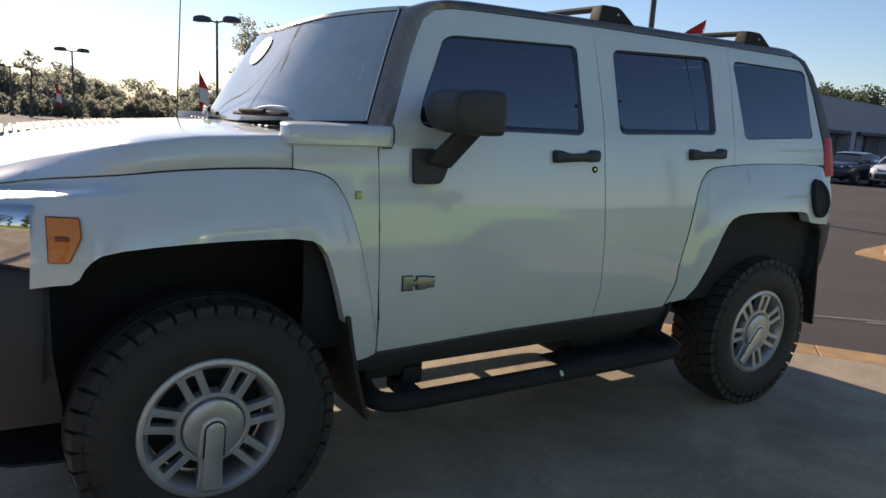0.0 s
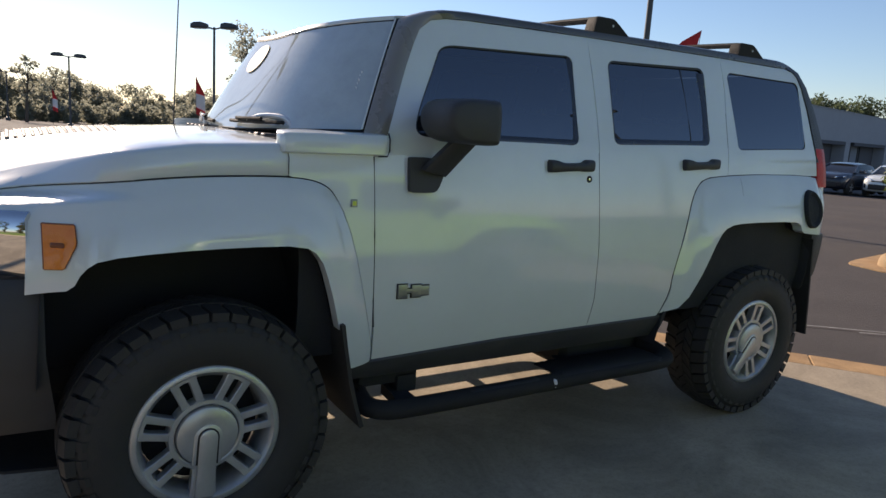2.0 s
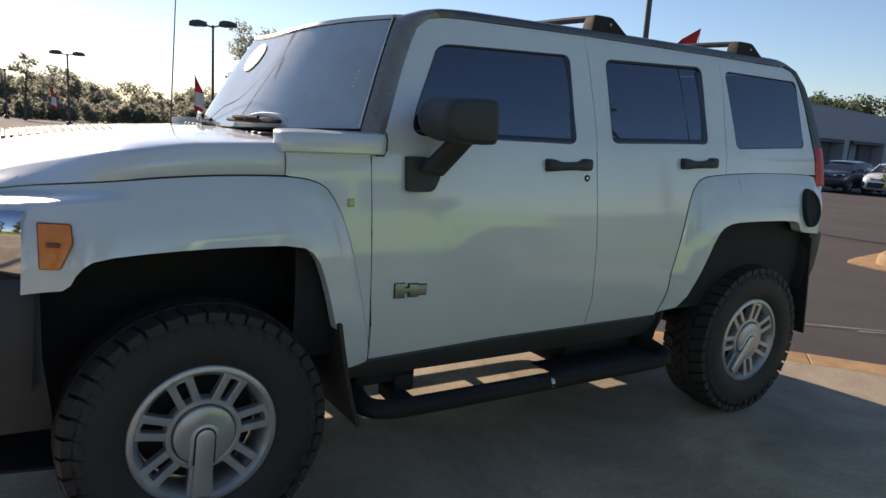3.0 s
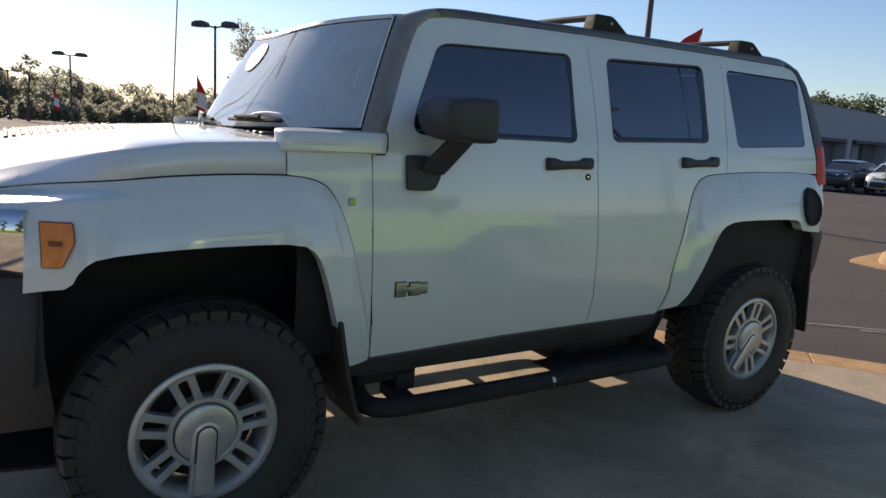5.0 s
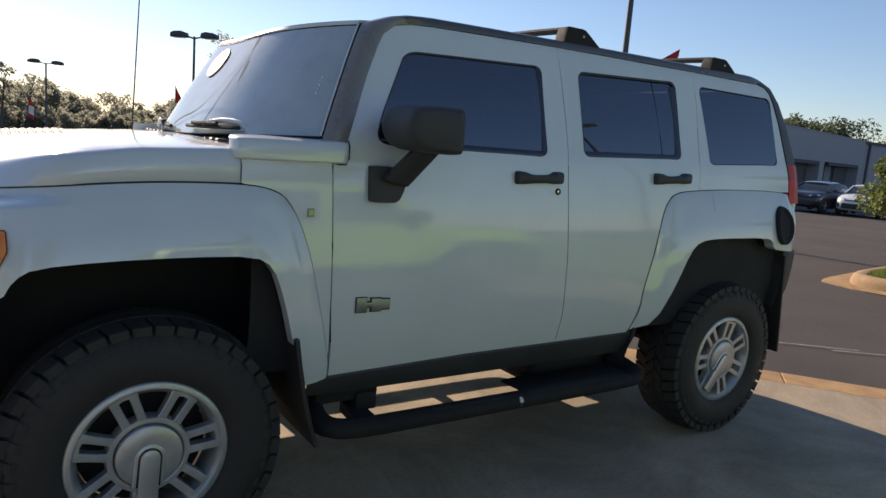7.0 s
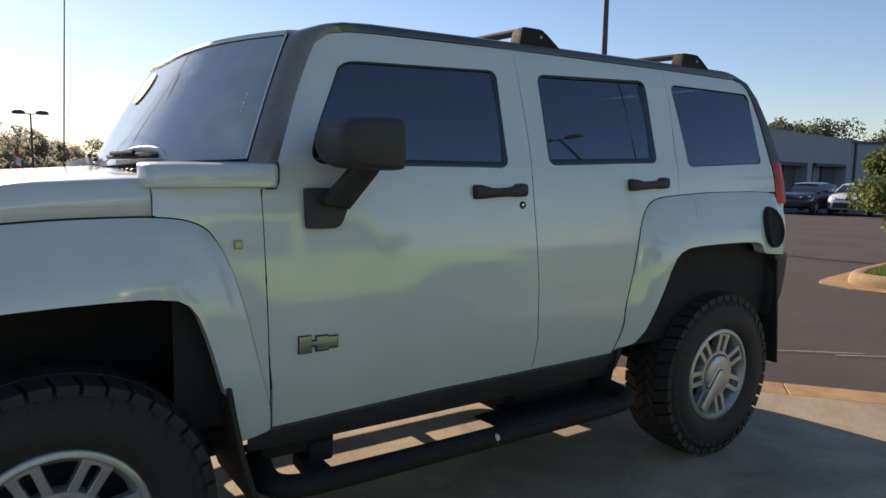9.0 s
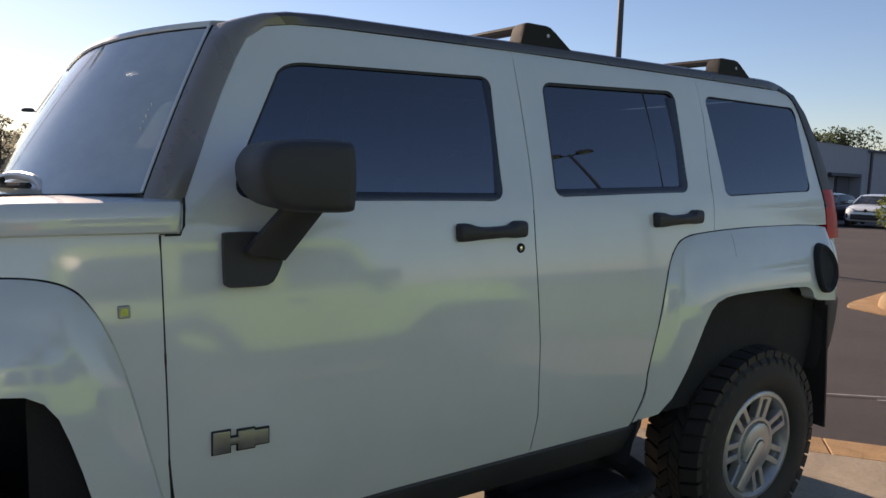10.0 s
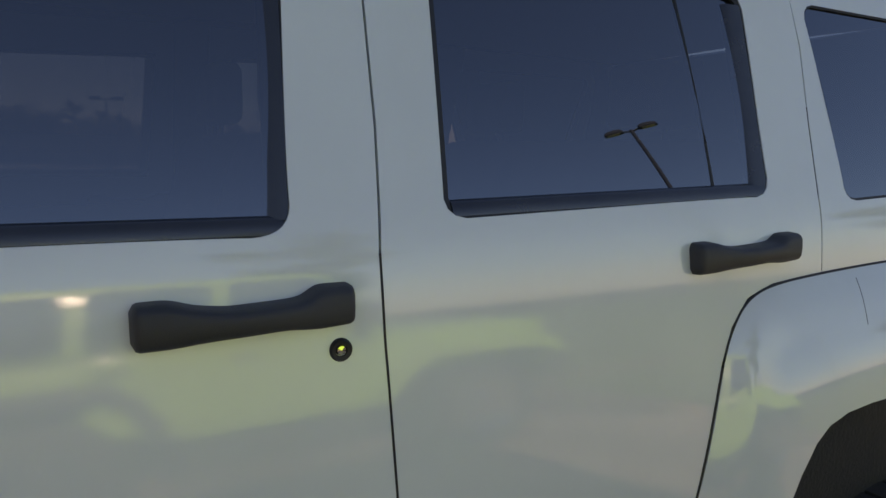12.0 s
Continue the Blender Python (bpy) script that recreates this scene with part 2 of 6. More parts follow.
def tube(bm, pts, r, n=10, rz=None, caps=True):
    """A tube along points; r a number or one per point; rz flattens it upwards."""
    pts = [Vector(p) for p in pts]
    rs = [float(q) for q in r] if isinstance(r, (list, tuple)) else [r] * len(pts)
    rings = []
    for i, p in enumerate(pts):
        d = (pts[min(i + 1, len(pts) - 1)] - pts[max(i - 1, 0)]).normalized()
        up = Vector((0, 0, 1)) if abs(d.z) < 0.95 else Vector((1, 0, 0))
        a = d.cross(up).normalized()
        b = a.cross(d).normalized()
        k = rz if rz else 1.0
        rings.append([bm.verts.new(p + rs[i] * (math.cos(t) * a + k * math.sin(t) * b)) for t in [2 * math.pi * j / n for j in range(n)]])
    for r0, r1 in zip(rings, rings[1:]):
        for j in range(n):
            bm.faces.new((r0[j], r0[(j + 1) % n], r1[(j + 1) % n], r1[j]))
    if caps:
        bm.faces.new(rings[0][::-1])
        bm.faces.new(rings[-1])
    return bm


def lathe(bm, prof, n=48, arc=None):
    """Turn (radius, depth) pairs about the y axis."""
    rings = []
    for k in range(n):
        t = 2 * math.pi * k / n
        rings.append([bm.verts.new((r * math.sin(t), d, r * math.cos(t))) for r, d in prof])
    for k in range(n):
        a, b = rings[k], rings[(k + 1) % n]
        for j in range(len(prof) - 1):
            bm.faces.new((a[j], a[j + 1], b[j + 1], b[j]))
    return bm


def loft(bm, curves, close=False):
    """Skin a list of curves that all have the same number of points."""
    rows = [[bm.verts.new(p) for p in c] for c in curves]
    for a, b in zip(rows, rows[1:]):
        for j in range(len(a) - (0 if close else 1)):
            k = (j + 1) % len(a)
            bm.faces.new((a[j], a[k], b[k], b[j]))
    return rows


def thicken(bm, t):
    bmesh.ops.recalc_face_normals(bm, faces=bm.faces)
    bmesh.ops.solidify(bm, geom=bm.faces[:], thickness=t)
    return bm


def dense(pts, step, closed=True):
    """Points at even steps along a rounded polyline."""
    out = []
    n = len(pts)
    for i in range(n if closed else n - 1):
        a, b = np.array(pts[i], float), np.array(pts[(i + 1) % n], float)
        k = max(1, int(np.linalg.norm(b - a) / step))
        out += [tuple(a + (b - a) * j / k) for j in range(k)]
    if not closed:
        out.append(tuple(pts[-1]))
    return out


def chaikin(pts, times=2, closed=True):
    for _ in range(times):
        out = []
        n = len(pts)
        for i in range(n if closed else n - 1):
            a, b = np.array(pts[i], float), np.array(pts[(i + 1) % n], float)
            out += [tuple(a * 0.75 + b * 0.25), tuple(a * 0.25 + b * 0.75)]
        if not closed:
            out = [tuple(pts[0])] + out + [tuple(pts[-1])]
        pts = out
    return pts


# ---- ground ----
def ground_z(x, y):
    """Level under the car, then falling gently away past it."""
    s = x * 0.74 + y * 0.67 - 4.6
    return -0.0205 * s * (s / (s + 3.0)) if s > 0 else 0.0


def build_ground():
    bm = bmesh.new()
    rad = [0, 1.5, 3, 4.5, 6, 8, 10, 13, 17, 22, 30, 40, 55, 75, 100, 140, 200, 300, 500, 900, 1600, 3000]
    rows = [[bm.verts.new((2 + r * math.cos(a), r * math.sin(a), ground_z(2 + r * math.cos(a), r * math.sin(a)) - 0.03))
             for a in [2 * math.pi * k / 64 for k in range(64)]] for r in rad[1:]]
    c = bm.verts.new((2, 0, -0.03))
    for k in range(64):
        bm.faces.new((c, rows[0][k], rows[0][(k + 1) % 64]))
    for a, b in zip(rows, rows[1:]):
        for k in range(64):
            bm.faces.new((a[k], b[k], b[(k + 1) % 64], a[(k + 1) % 64]))
    ob = put("ground", bm, ASPHALT)
    return tagged(ob, "weathered dark grey asphalt car park", "ground", kind="structure")


def slab(name, pts, z0, z1, mat, label, category, bevel=0.0, follow=False):
    """A flat slab over a plan outline."""
    bm = bmesh.new()
    f = lambda x, y: ground_z(x, y) if follow else 0.0
    top = [bm.verts.new((x, y, f(x, y) + z1)) for x, y in pts]
    bot = [bm.verts.new((x, y, f(x, y) + z0)) for x, y in pts]
    face = bm.faces.new(top)
    n = len(pts)
    for i in range(n):
        bm.faces.new((top[i], bot[i], bot[(i + 1) % n], top[(i + 1) % n]))
    if bevel:
        bmesh.ops.bevel(bm, geom=list(face.edges), offset=bevel, segments=2, affect="EDGES", profile=0.5)
    return tagged(put(name, bm, mat, smooth=False), label, category, kind="structure")


build_ground()
EDGE_D = Vector((0.62, -0.785))
EDGE_N = Vector((0.785, 0.62))


def edge_pt(t, off=0.0):
    p = Vector((4.19, -0.36)) + EDGE_D * t + EDGE_N * off
    return (p.x, p.y)


G = 0.008
# apron bays with open joints between them
slab("pavement", [(-9.0, 5.6), edge_pt(-7.5, -0.26 - G), edge_pt(0.45, -0.26 - G), edge_pt(2.75, -0.26 - G), (4.95, -4.2), (4.75, -5.99), (-9.0, -5.99)], -0.08, 0.0, CONCRETE,
     "sunlit tan concrete apron with a broomed finish", "pavement", 0.006)
for k, (a, b) in enumerate([(-7.5, -4.6), (-4.6, -1.6), (-1.6, 0.12), (0.12, 2.2), (2.2, 2.75)]):
    slab("pavement", [edge_pt(a + 0.003, -0.26), edge_pt(a + 0.003, 0), edge_pt(b - 0.003, 0), edge_pt(b - 0.003, -0.26)], -0.08, -0.002, KERB,
         "narrow reddish concrete edging strip beside the asphalt", "edging", 0.008)
# verge behind the camera
slab("kerb", [(-40, -6.17), (40, -6.17), (40, -6.02), (-40, -6.02)], -0.1, 0.12, CONCRETE, "pale concrete kerb beside the lawn", "kerb", 0.02)


def lawn(name, x0, x1, y0, y1, z, step, label, keep=None):
    bm = bmesh.new()
    nx, ny = int((x1 - x0) / step), int((y1 - y0) / step)
    v = {}
    for i in range(nx + 1):
        for j in range(ny + 1):
            x, y = x0 + (x1 - x0) * i / nx, y0 + (y1 - y0) * j / ny
            v[i, j] = bm.verts.new((x, y, z + 0.03 * noise.noise((x * 0.8, y * 0.8, 0))))
    for i in range(nx):
        for j in range(ny):
            bm.faces.new((v[i, j], v[i + 1, j], v[i + 1, j + 1], v[i, j + 1]))
    return tagged(put(name, bm, GRASS), label, "lawn", kind="structure")


# kerbed grass island out of view, added to even the rear door's reflection
slab("kerb", [(5.0, -6.018), (16.05, -6.018), (16.05, -2.85), (5.75, -2.85), (5.2, -3.8)], -0.1, 0.085, CONCRETE, "pale concrete kerb round the added unseen grass island", "kerb", 0.02)
lawn("lawn", 5.3, 16.0, -6.0, -3.0, 0.11, 0.8, "unseen mown grass island added for the rear door reflection")
# lawn extended past its known strip to bounce green light onto the doors
lawn("lawn", -60, 60, -44, -6.17, 0.10, 1.2, "mown lawn beside the car park, widened out of view for green bounce")


# ---- the white off-road car ----
PROF_Z = [0.50, 0.55, 0.60, 0.70, 0.80, 0.92, 1.00, 1.07, 1.13, 1.20, 1.27, 1.33, 1.37, 1.40, 1.60, 1.80, 1.85, 1.875, 1.89]
PROF_Y = [0.830, 0.846, 0.860, 0.878, 0.888, 0.8885, 0.8855, 0.8813, 0.8763, 0.8695, 0.861, 0.853, 0.847, 0.839, 0.769, 0.699, 0.680, 0.664, 0.64]
_z = np.arange(0.3, 2.1, 0.004)
_y = np.interp(_z, PROF_Z, PROF_Y)
_k = np.exp(-0.5 * (np.arange(-20, 21) * 0.004 / 0.018) ** 2)
_y = np.convolve(np.pad(_y, 20, mode="edge"), _k / _k.sum(), mode="valid")


def side(z):
    return float(np.interp(z, _z, _y))


def door_surface(x, z):
    return -side(z)


def dist_to(poly, x, z):
    p = np.array(poly)
    a, b = p[:-1], p[1:]
    d = b - a
    q = np.array([x, z])
    t = np.clip(((q - a) * d).sum(1) / (d * d).sum(1), 0, 1)
    r = np.sqrt((((a + t[:, None] * d) - q) ** 2).sum(1))
    i = int(r.argmin())
    left = d[i, 0] * (z - a[i, 1]) - d[i, 1] * (x - a[i, 0]) > 0
    return float(-r[i] if left else r[i])


def smooth01(t):
    t = min(max(t, 0.0), 1.0)
    return t * t * (3 - 2 * t)


SUV = thing("off_road_car", "white boxy off-road car with black trim standing on concrete", "car")


def mirrored(ob, parent=None):
    """The same part on the car's far side."""
    m = ob.copy()
    scene.collection.objects.link(m)
    m.parent = parent or ob.parent
    m.matrix_basis = Matrix.Diagonal((1, -1, 1, 1)) @ ob.matrix_basis
    for c in ob.children:
        d = c.copy()
        scene.collection.objects.link(d)
        d.parent = m
    return m


def panel(name, outline, holes, f, mat, label="", depth=0.022, sx=0.0, sz=0.035, both=True, parent=None):
    """A pressed panel: an outline in side view with holes, laid on the surface y = f(x, z), its edges turned in."""
    bm = bmesh.new()
    for loop in [outline, *holes]:
        vs = [bm.verts.new((x, 0, z)) for x, z in loop]
        for i in range(len(vs)):
            bm.edges.new((vs[i], vs[(i + 1) % len(vs)]))
    bmesh.ops.triangle_fill(bm, use_beauty=True, use_dissolve=False, edges=bm.edges[:])
    zs, xs = [p[1] for p in outline], [p[0] for p in outline]
    for lo, hi, st, no in ((min(zs), max(zs), sz, (0, 0, 1)), (min(xs), max(xs), sx, (1, 0, 0))):
        if st:
            for k in range(1, int((hi - lo) / st) + 1):
                c = lo + k * st
                bmesh.ops.bisect_plane(bm, geom=bm.verts[:] + bm.edges[:] + bm.faces[:], dist=1e-5, plane_co=(c * no[0], 0, c * no[2]), plane_no=no)
    for v in bm.verts:
        v.co.y = f(v.co.x, v.co.z)
    bm.faces.ensure_lookup_table()
    front = len(bm.faces)
    edge = [e for e in bm.edges if len(e.link_faces) == 1]
    for dy in (0.003, depth):
        r = bmesh.ops.extrude_edge_only(bm, edges=edge)
        edge = [g for g in r["geom"] if isinstance(g, bmesh.types.BMEdge)]
        nv = {v for e in edge for v in e.verts}
        for v in nv:
            v.co.y += dy
        edge = [e for e in edge if len(e.link_faces) == 1]
    bmesh.ops.recalc_face_normals(bm, faces=bm.faces)
    bm.faces.ensure_lookup_table()
    if sum(bm.faces[i].normal.y for i in range(front)) > 0:
        bmesh.ops.reverse_faces(bm, faces=bm.faces)
    me = bpy.data.meshes.new(name)
    bm.to_mesh(me)
    bm.free()
    me.materials.append(mat)
    me.polygons.foreach_set("use_smooth", [True] * len(me.polygons))
    e = 0.009
    cache = {}

    def nrm(vi):
        if vi not in cache:
            c = me.vertices[vi].co
            gx = (f(c.x + e, c.z) - f(c.x - e, c.z)) / (2 * e)
            gz = (f(c.x, c.z + e) - f(c.x, c.z - e)) / (2 * e)
            cache[vi] = Vector((gx, -1, gz)).normalized()
        return cache[vi]

    ns = [None] * len(me.loops)
    for p in me.polygons:
        for li in p.loop_indices:
            ns[li] = nrm(me.loops[li].vertex_index) if p.index < front else p.normal.copy()
    me.normals_split_custom_set(ns)
    ob = new(name, me)
    ob.parent = parent or SUV
    if label:
        tagged(ob, label=label)
    if both:
        mirrored(ob)
    return ob


def shrink(pts, d):
    """Move a closed outline inwards by d."""
    p = np.array(pts, float)
    area = 0.5 * np.sum(p[:, 0] * np.roll(p[:, 1], -1) - np.roll(p[:, 0], -1) * p[:, 1])
    s = 1 if area > 0 else -1
    t = np.roll(p, -1, 0) - np.roll(p, 1, 0)
    t /= np.linalg.norm(t, axis=1)[:, None] + 1e-9
    return [tuple(q) for q in p + s * d * np.stack([-t[:, 1], t[:, 0]], 1)]


GAP_B = [(1.672, 0.584), (1.681, 0.605), (1.688, 0.72), (1.680, 0.80), (1.677, 0.96), (1.669, 1.10), (1.662, 1.25), (1.661, 1.36), (1.675, 1.52), (1.682, 1.70), (1.684, 1.856)]
GAP_R = [(2.135, 0.592), (2.150, 0.613), (2.186, 0.715), (2.182, 0.79), (2.200, 0.865), (2.235, 0.99), (2.270, 1.14), (2.295, 1.20), (2.335, 1.245), (2.40, 1.265), (2.538, 1.275)]
FLARE_TOP = [(2.538, 1.275), (2.66, 1.281), (2.81, 1.286), (3.10, 1.288), (3.24, 1.283)]
W1 = chaikin([(0.764, 1.46), (0.755, 1.392), (0.86, 1.387), (1.44, 1.388), (1.551, 1.384), (1.553, 1.47), (1.570, 1.68), (1.578, 1.762), (1.48, 1.757), (1.05, 1.742), (0.908, 1.736), (0.870, 1.66)], 3)
W2 = chaikin([(1.764, 1.47), (1.757, 1.398), (1.85, 1.401), (2.32, 1.416), (2.414, 1.416), (2.420, 1.50), (2.445, 1.70), (2.452, 1.793), (2.35, 1.788), (1.88, 1.769), (1.786, 1.766), (1.781, 1.68)], 2)
W3 = chaikin([(2.634, 1.47), (2.627, 1.403), (2.72, 1.407), (3.14, 1.424), (3.232, 1.425), (3.232, 1.50), (3.252, 1.70), (3.260, 1.788), (3.17, 1.788), (2.73, 1.790), (2.630, 1.791), (2.634, 1.70)], 2)
A_SIDE = [(0.642, 1.40), (0.735, 1.62), (0.808, 1.765), (0.835, 1.800), (0.878, 1.824), (0.95, 1.838), (1.05, 1.844)]
D_SIDE = [(3.17, 1.857), (3.228, 1.845), (3.264, 1.814), (3.285, 1.76), (3.303, 1.65), (3.311, 1.45), (3.322, 1.30)]

front_door_line = [(0.610, 0.560), (0.601, 0.70), (0.590, 0.80), (0.586, 1.04), (0.584, 1.313), (0.626, 1.317), (0.633, 1.39)] + A_SIDE + GAP_B[::-1]
panel("front_door", shrink(front_door_line, 0.0019), [W1], door_surface, WHITE, "white front door", sx=0.3)
rear_door_line = GAP_B + [(2.600, 1.860), (2.596, 1.70), (2.568, 1.55), (2.548, 1.42), (2.538, 1.275)] + GAP_R[::-1][1:]
panel("rear_door", shrink(rear_door_line, 0.0019), [W2], door_surface, WHITE, "white rear door", sx=0.3)
quarter_line = FLARE_TOP + [(3.322, 1.284)] + D_SIDE[::-1] + [(2.600, 1.860), (2.596, 1.70), (2.568, 1.55), (2.548, 1.42)]
panel("quarter_panel", shrink(quarter_line, 0.0015), [W3], door_surface, WHITE, sx=0.3)

R_LINE = chaikin(GAP_R + FLARE_TOP[1:], 3, False)
R_ARCH = chaikin([(3.362, 0.965), (3.20, 0.975), (3.105, 0.985), (3.088, 1.03), (3.03, 1.047), (2.62, 1.049), (2.482, 1.036), (2.42, 0.985), (2.347, 0.83), (2.258, 0.641), (2.165, 0.612)], 1, False)
F_LINE = [(-0.625, 1.152), (-0.53, 1.169), (-0.40, 1.191), (-0.265, 1.211), (-0.12, 1.227), (0.05, 1.237), (0.257, 1.239), (0.352, 1.231), (0.412, 1.207), (0.440, 1.170), (0.468, 1.120), (0.507, 1.01), (0.537, 0.88), (0.567, 0.75), (0.597, 0.64), (0.606, 0.560)]
F_ARCH = chaikin([(0.492, 0.560), (0.478, 0.62), (0.44, 0.725), (0.40, 0.88), (0.362, 0.985), (0.30, 1.022), (0.10, 1.025), (-0.124, 1.018), (-0.288, 1.004), (-0.335, 0.972), (-0.363, 0.916), (-0.42, 0.908)], 1, False)

F_LINE = chaikin(F_LINE, 3, False)


FLARE_BASE = chaikin([(2.150, 0.613), (2.172, 0.715), (2.192, 0.81), (2.216, 0.92), (2.240, 1.03), (2.270, 1.14), (2.295, 1.20), (2.335, 1.245), (2.40, 1.265), (2.538, 1.275)] + FLARE_TOP[1:], 3, False)


def flare_out(d, reach=0.125):
    """How far the flare stands out of the body, d metres in from its edge."""
    return 0.066 * math.sin(0.5 * math.pi * min(max(d / reach, -0.3), 1.0))


def soft_flare(line, reach, lo, hi):
    """The flare's depth over the side view, softened away from its edge."""
    st = 0.01
    xs, zs = np.arange(lo[0], hi[0], st), np.arange(lo[1], hi[1], st)
    d = np.array([[dist_to(line, a, b) for b in zs] for a in xs])
    g = np.array([[flare_out(d[i, j], reach(a)) for j in range(len(zs))] for i, a in enumerate(xs)])
    ker = np.exp(-0.5 * (np.arange(-18, 19) / 7.0) ** 2)
    ker /= ker.sum()
    b = np.apply_along_axis(lambda r: np.convolve(np.pad(r, 18, mode="edge"), ker, mode="valid"), 0, g)
    b = np.apply_along_axis(lambda r: np.convolve(np.pad(r, 18, mode="edge"), ker, mode="valid"), 1, b)
    t = np.clip((d - 0.010) / 0.09, 0, 1)
    t = t * t * (3 - 2 * t)
    m = g * (1 - t) + b * t

    def at(x, z):
        i, j = (x - lo[0]) / st, (z - lo[1]) / st
        i, j = min(max(i, 0), len(xs) - 1.001), min(max(j, 0), len(zs) - 1.001)
        a, c = int(i), int(j)
        p, q = i - a, j - c
        return float(m[a, c] * (1 - p) * (1 - q) + m[a + 1, c] * p * (1 - q) + m[a, c + 1] * (1 - p) * q + m[a + 1, c + 1] * p * q)

    return at


rear_depth = soft_flare(FLARE_BASE, lambda x: 0.19, (2.05, 0.50), (3.50, 1.36))
front_depth = soft_flare(F_LINE, lambda x: 0.165 + 0.045 * smooth01((0.38 - x) / 0.25), (-0.75, 0.48), (0.72, 1.32))


def rear_flare_surface(x, z):
    y = side(min(z, 1.30)) + 0.001 + rear_depth(x, z)
    y -= 0.05 * smooth01((x - 3.22) / 0.16) ** 2
    return -max(y, 0.80)


def front_flare_surface(x, z):
    y = side(min(z, 1.30)) + 0.0006 + front_depth(x, z)
    y -= 0.11 * smooth01((-0.20 - x) / 0.34) ** 1.6
    # sunlit shelf along the top, wider towards the front, and the corner turning in
    shelf = float(np.interp(x, [-0.62, -0.53, -0.40, -0.27], [1.142, 1.151, 1.164, 1.178]))
    y -= 0.115 * smooth01((-0.16 - x) / 0.32) * smooth01((z - shelf) / 0.020 + 0.5)
    y -= 0.05 * max(0.0, (-0.50 - x) / 0.12) ** 2
    return -y


rear_flare_line = [p for p in R_LINE if p[1] > 0.60] + [(3.335, 1.270), (3.368, 1.250), (3.384, 1.215), (3.386, 1.12)] + R_ARCH
panel("rear_wing", shrink(rear_flare_line, 0.0015), [], rear_flare_surface, WHITE, "white flared rear wing", depth=0.05, sx=0.02, sz=0.02)
front_flare_line = F_LINE + F_ARCH + [(-0.478, 0.898), (-0.472, 1.0), (-0.464, 1.100), (-0.470, 1.116), (-0.490, 1.126), (-0.56, 1.122), (-0.625, 1.116)]
panel("front_wing", shrink(front_flare_line, 0.0015), [], front_flare_surface, WHITE, "white flared front wing", depth=0.05, sx=0.02, sz=0.008)
wedge = [(0.273, 1.243), (0.273, 1.321), (0.5838, 1.321), (0.5856, 1.04), (0.5896, 0.80), (0.5955, 0.70), (0.5995, 0.650)] + [(x + 0.001, z + 0.001) for x, z in F_LINE[::-1] if x > 0.28 and z > 0.655]
panel("cowl_side", shrink(wedge, 0.0015), [], door_surface, WHITE, sx=0.2)


def at_side(x, z, off=0.0):
    return (x, -(side(z) + off), z)


def joint(pts, off, r):
    """The dark sealing bead that shows in the gap between two panels."""
    bm = bmesh.new()
    tube(bm, [at_side(x, z, off) for x, z in pts], r, 6)
    mirrored(put("panel_joint", bm, SEAL, SUV))


bm = bmesh.new()
tube(bm, [(x, front_flare_surface(x, z) + 0.003, z + 0.002) for x, z in F_LINE if z > 1.08], [0.0024 - 0.0021 * smooth01((x - 0.34) / 0.13) for x, z in F_LINE if z > 1.08], 6)
mirrored(put("panel_joint", bm, SEAL, SUV))
bm = bmesh.new()
tube(bm, [(x, front_flare_surface(x, z) + 0.0064, z) for x, z in F_LINE if 0.60 < z < 1.195], [0.0036 * smooth01((1.21 - z) / 0.06) + 0.0002 for x, z in F_LINE if 0.60 < z < 1.195], 8)
mirrored(put("panel_joint", bm, WHITE, SUV))
joint([p for p in R_LINE if p[0] < 3.06], -0.0005, [0.0030 * min(1.0, (3.07 - x) / 0.35) for x, z in R_LINE if x < 3.06])
joint(GAP_B[0:8], -0.0018, 0.0025)
joint([(0.6005, 0.70), (0.590, 0.80), (0.586, 1.04), (0.584, 1.312)], -0.0012, 0.0030)
bm = bmesh.new()
tube(bm, [(0.634, -0.862, 1.394), (0.6305, -0.881, 1.374), (0.6285, -0.8845, 1.335), (0.621, -0.883, 1.3155), (0.590, -0.876, 1.3145)], 0.0030, 6)
mirrored(put("panel_joint", bm, SEAL, SUV))
bm = bmesh.new()
tube(bm, [(0.2725, -0.868, 1.247), (0.2735, -0.866, 1.30), (0.268, -0.858, 1.333), (0.258, -0.838, 1.345)], 0.0015, 6)
mirrored(put("panel_joint", bm, SEAL, SUV))
joint([(2.574, 1.58), (2.568, 1.55), (2.548, 1.42), (2.538, 1.280)], -0.0015, 0.0016)
bm = bmesh.new()
tube(bm, [(2.625 - 0.004 * k, rear_flare_surface(2.625 - 0.004 * k, 1.262 - 0.02 * k) + 0.0004, 1.262 - 0.02 * k) for k in range(5)], 0.0009, 5)
mirrored(put("panel_joint", bm, SEAL, SUV))


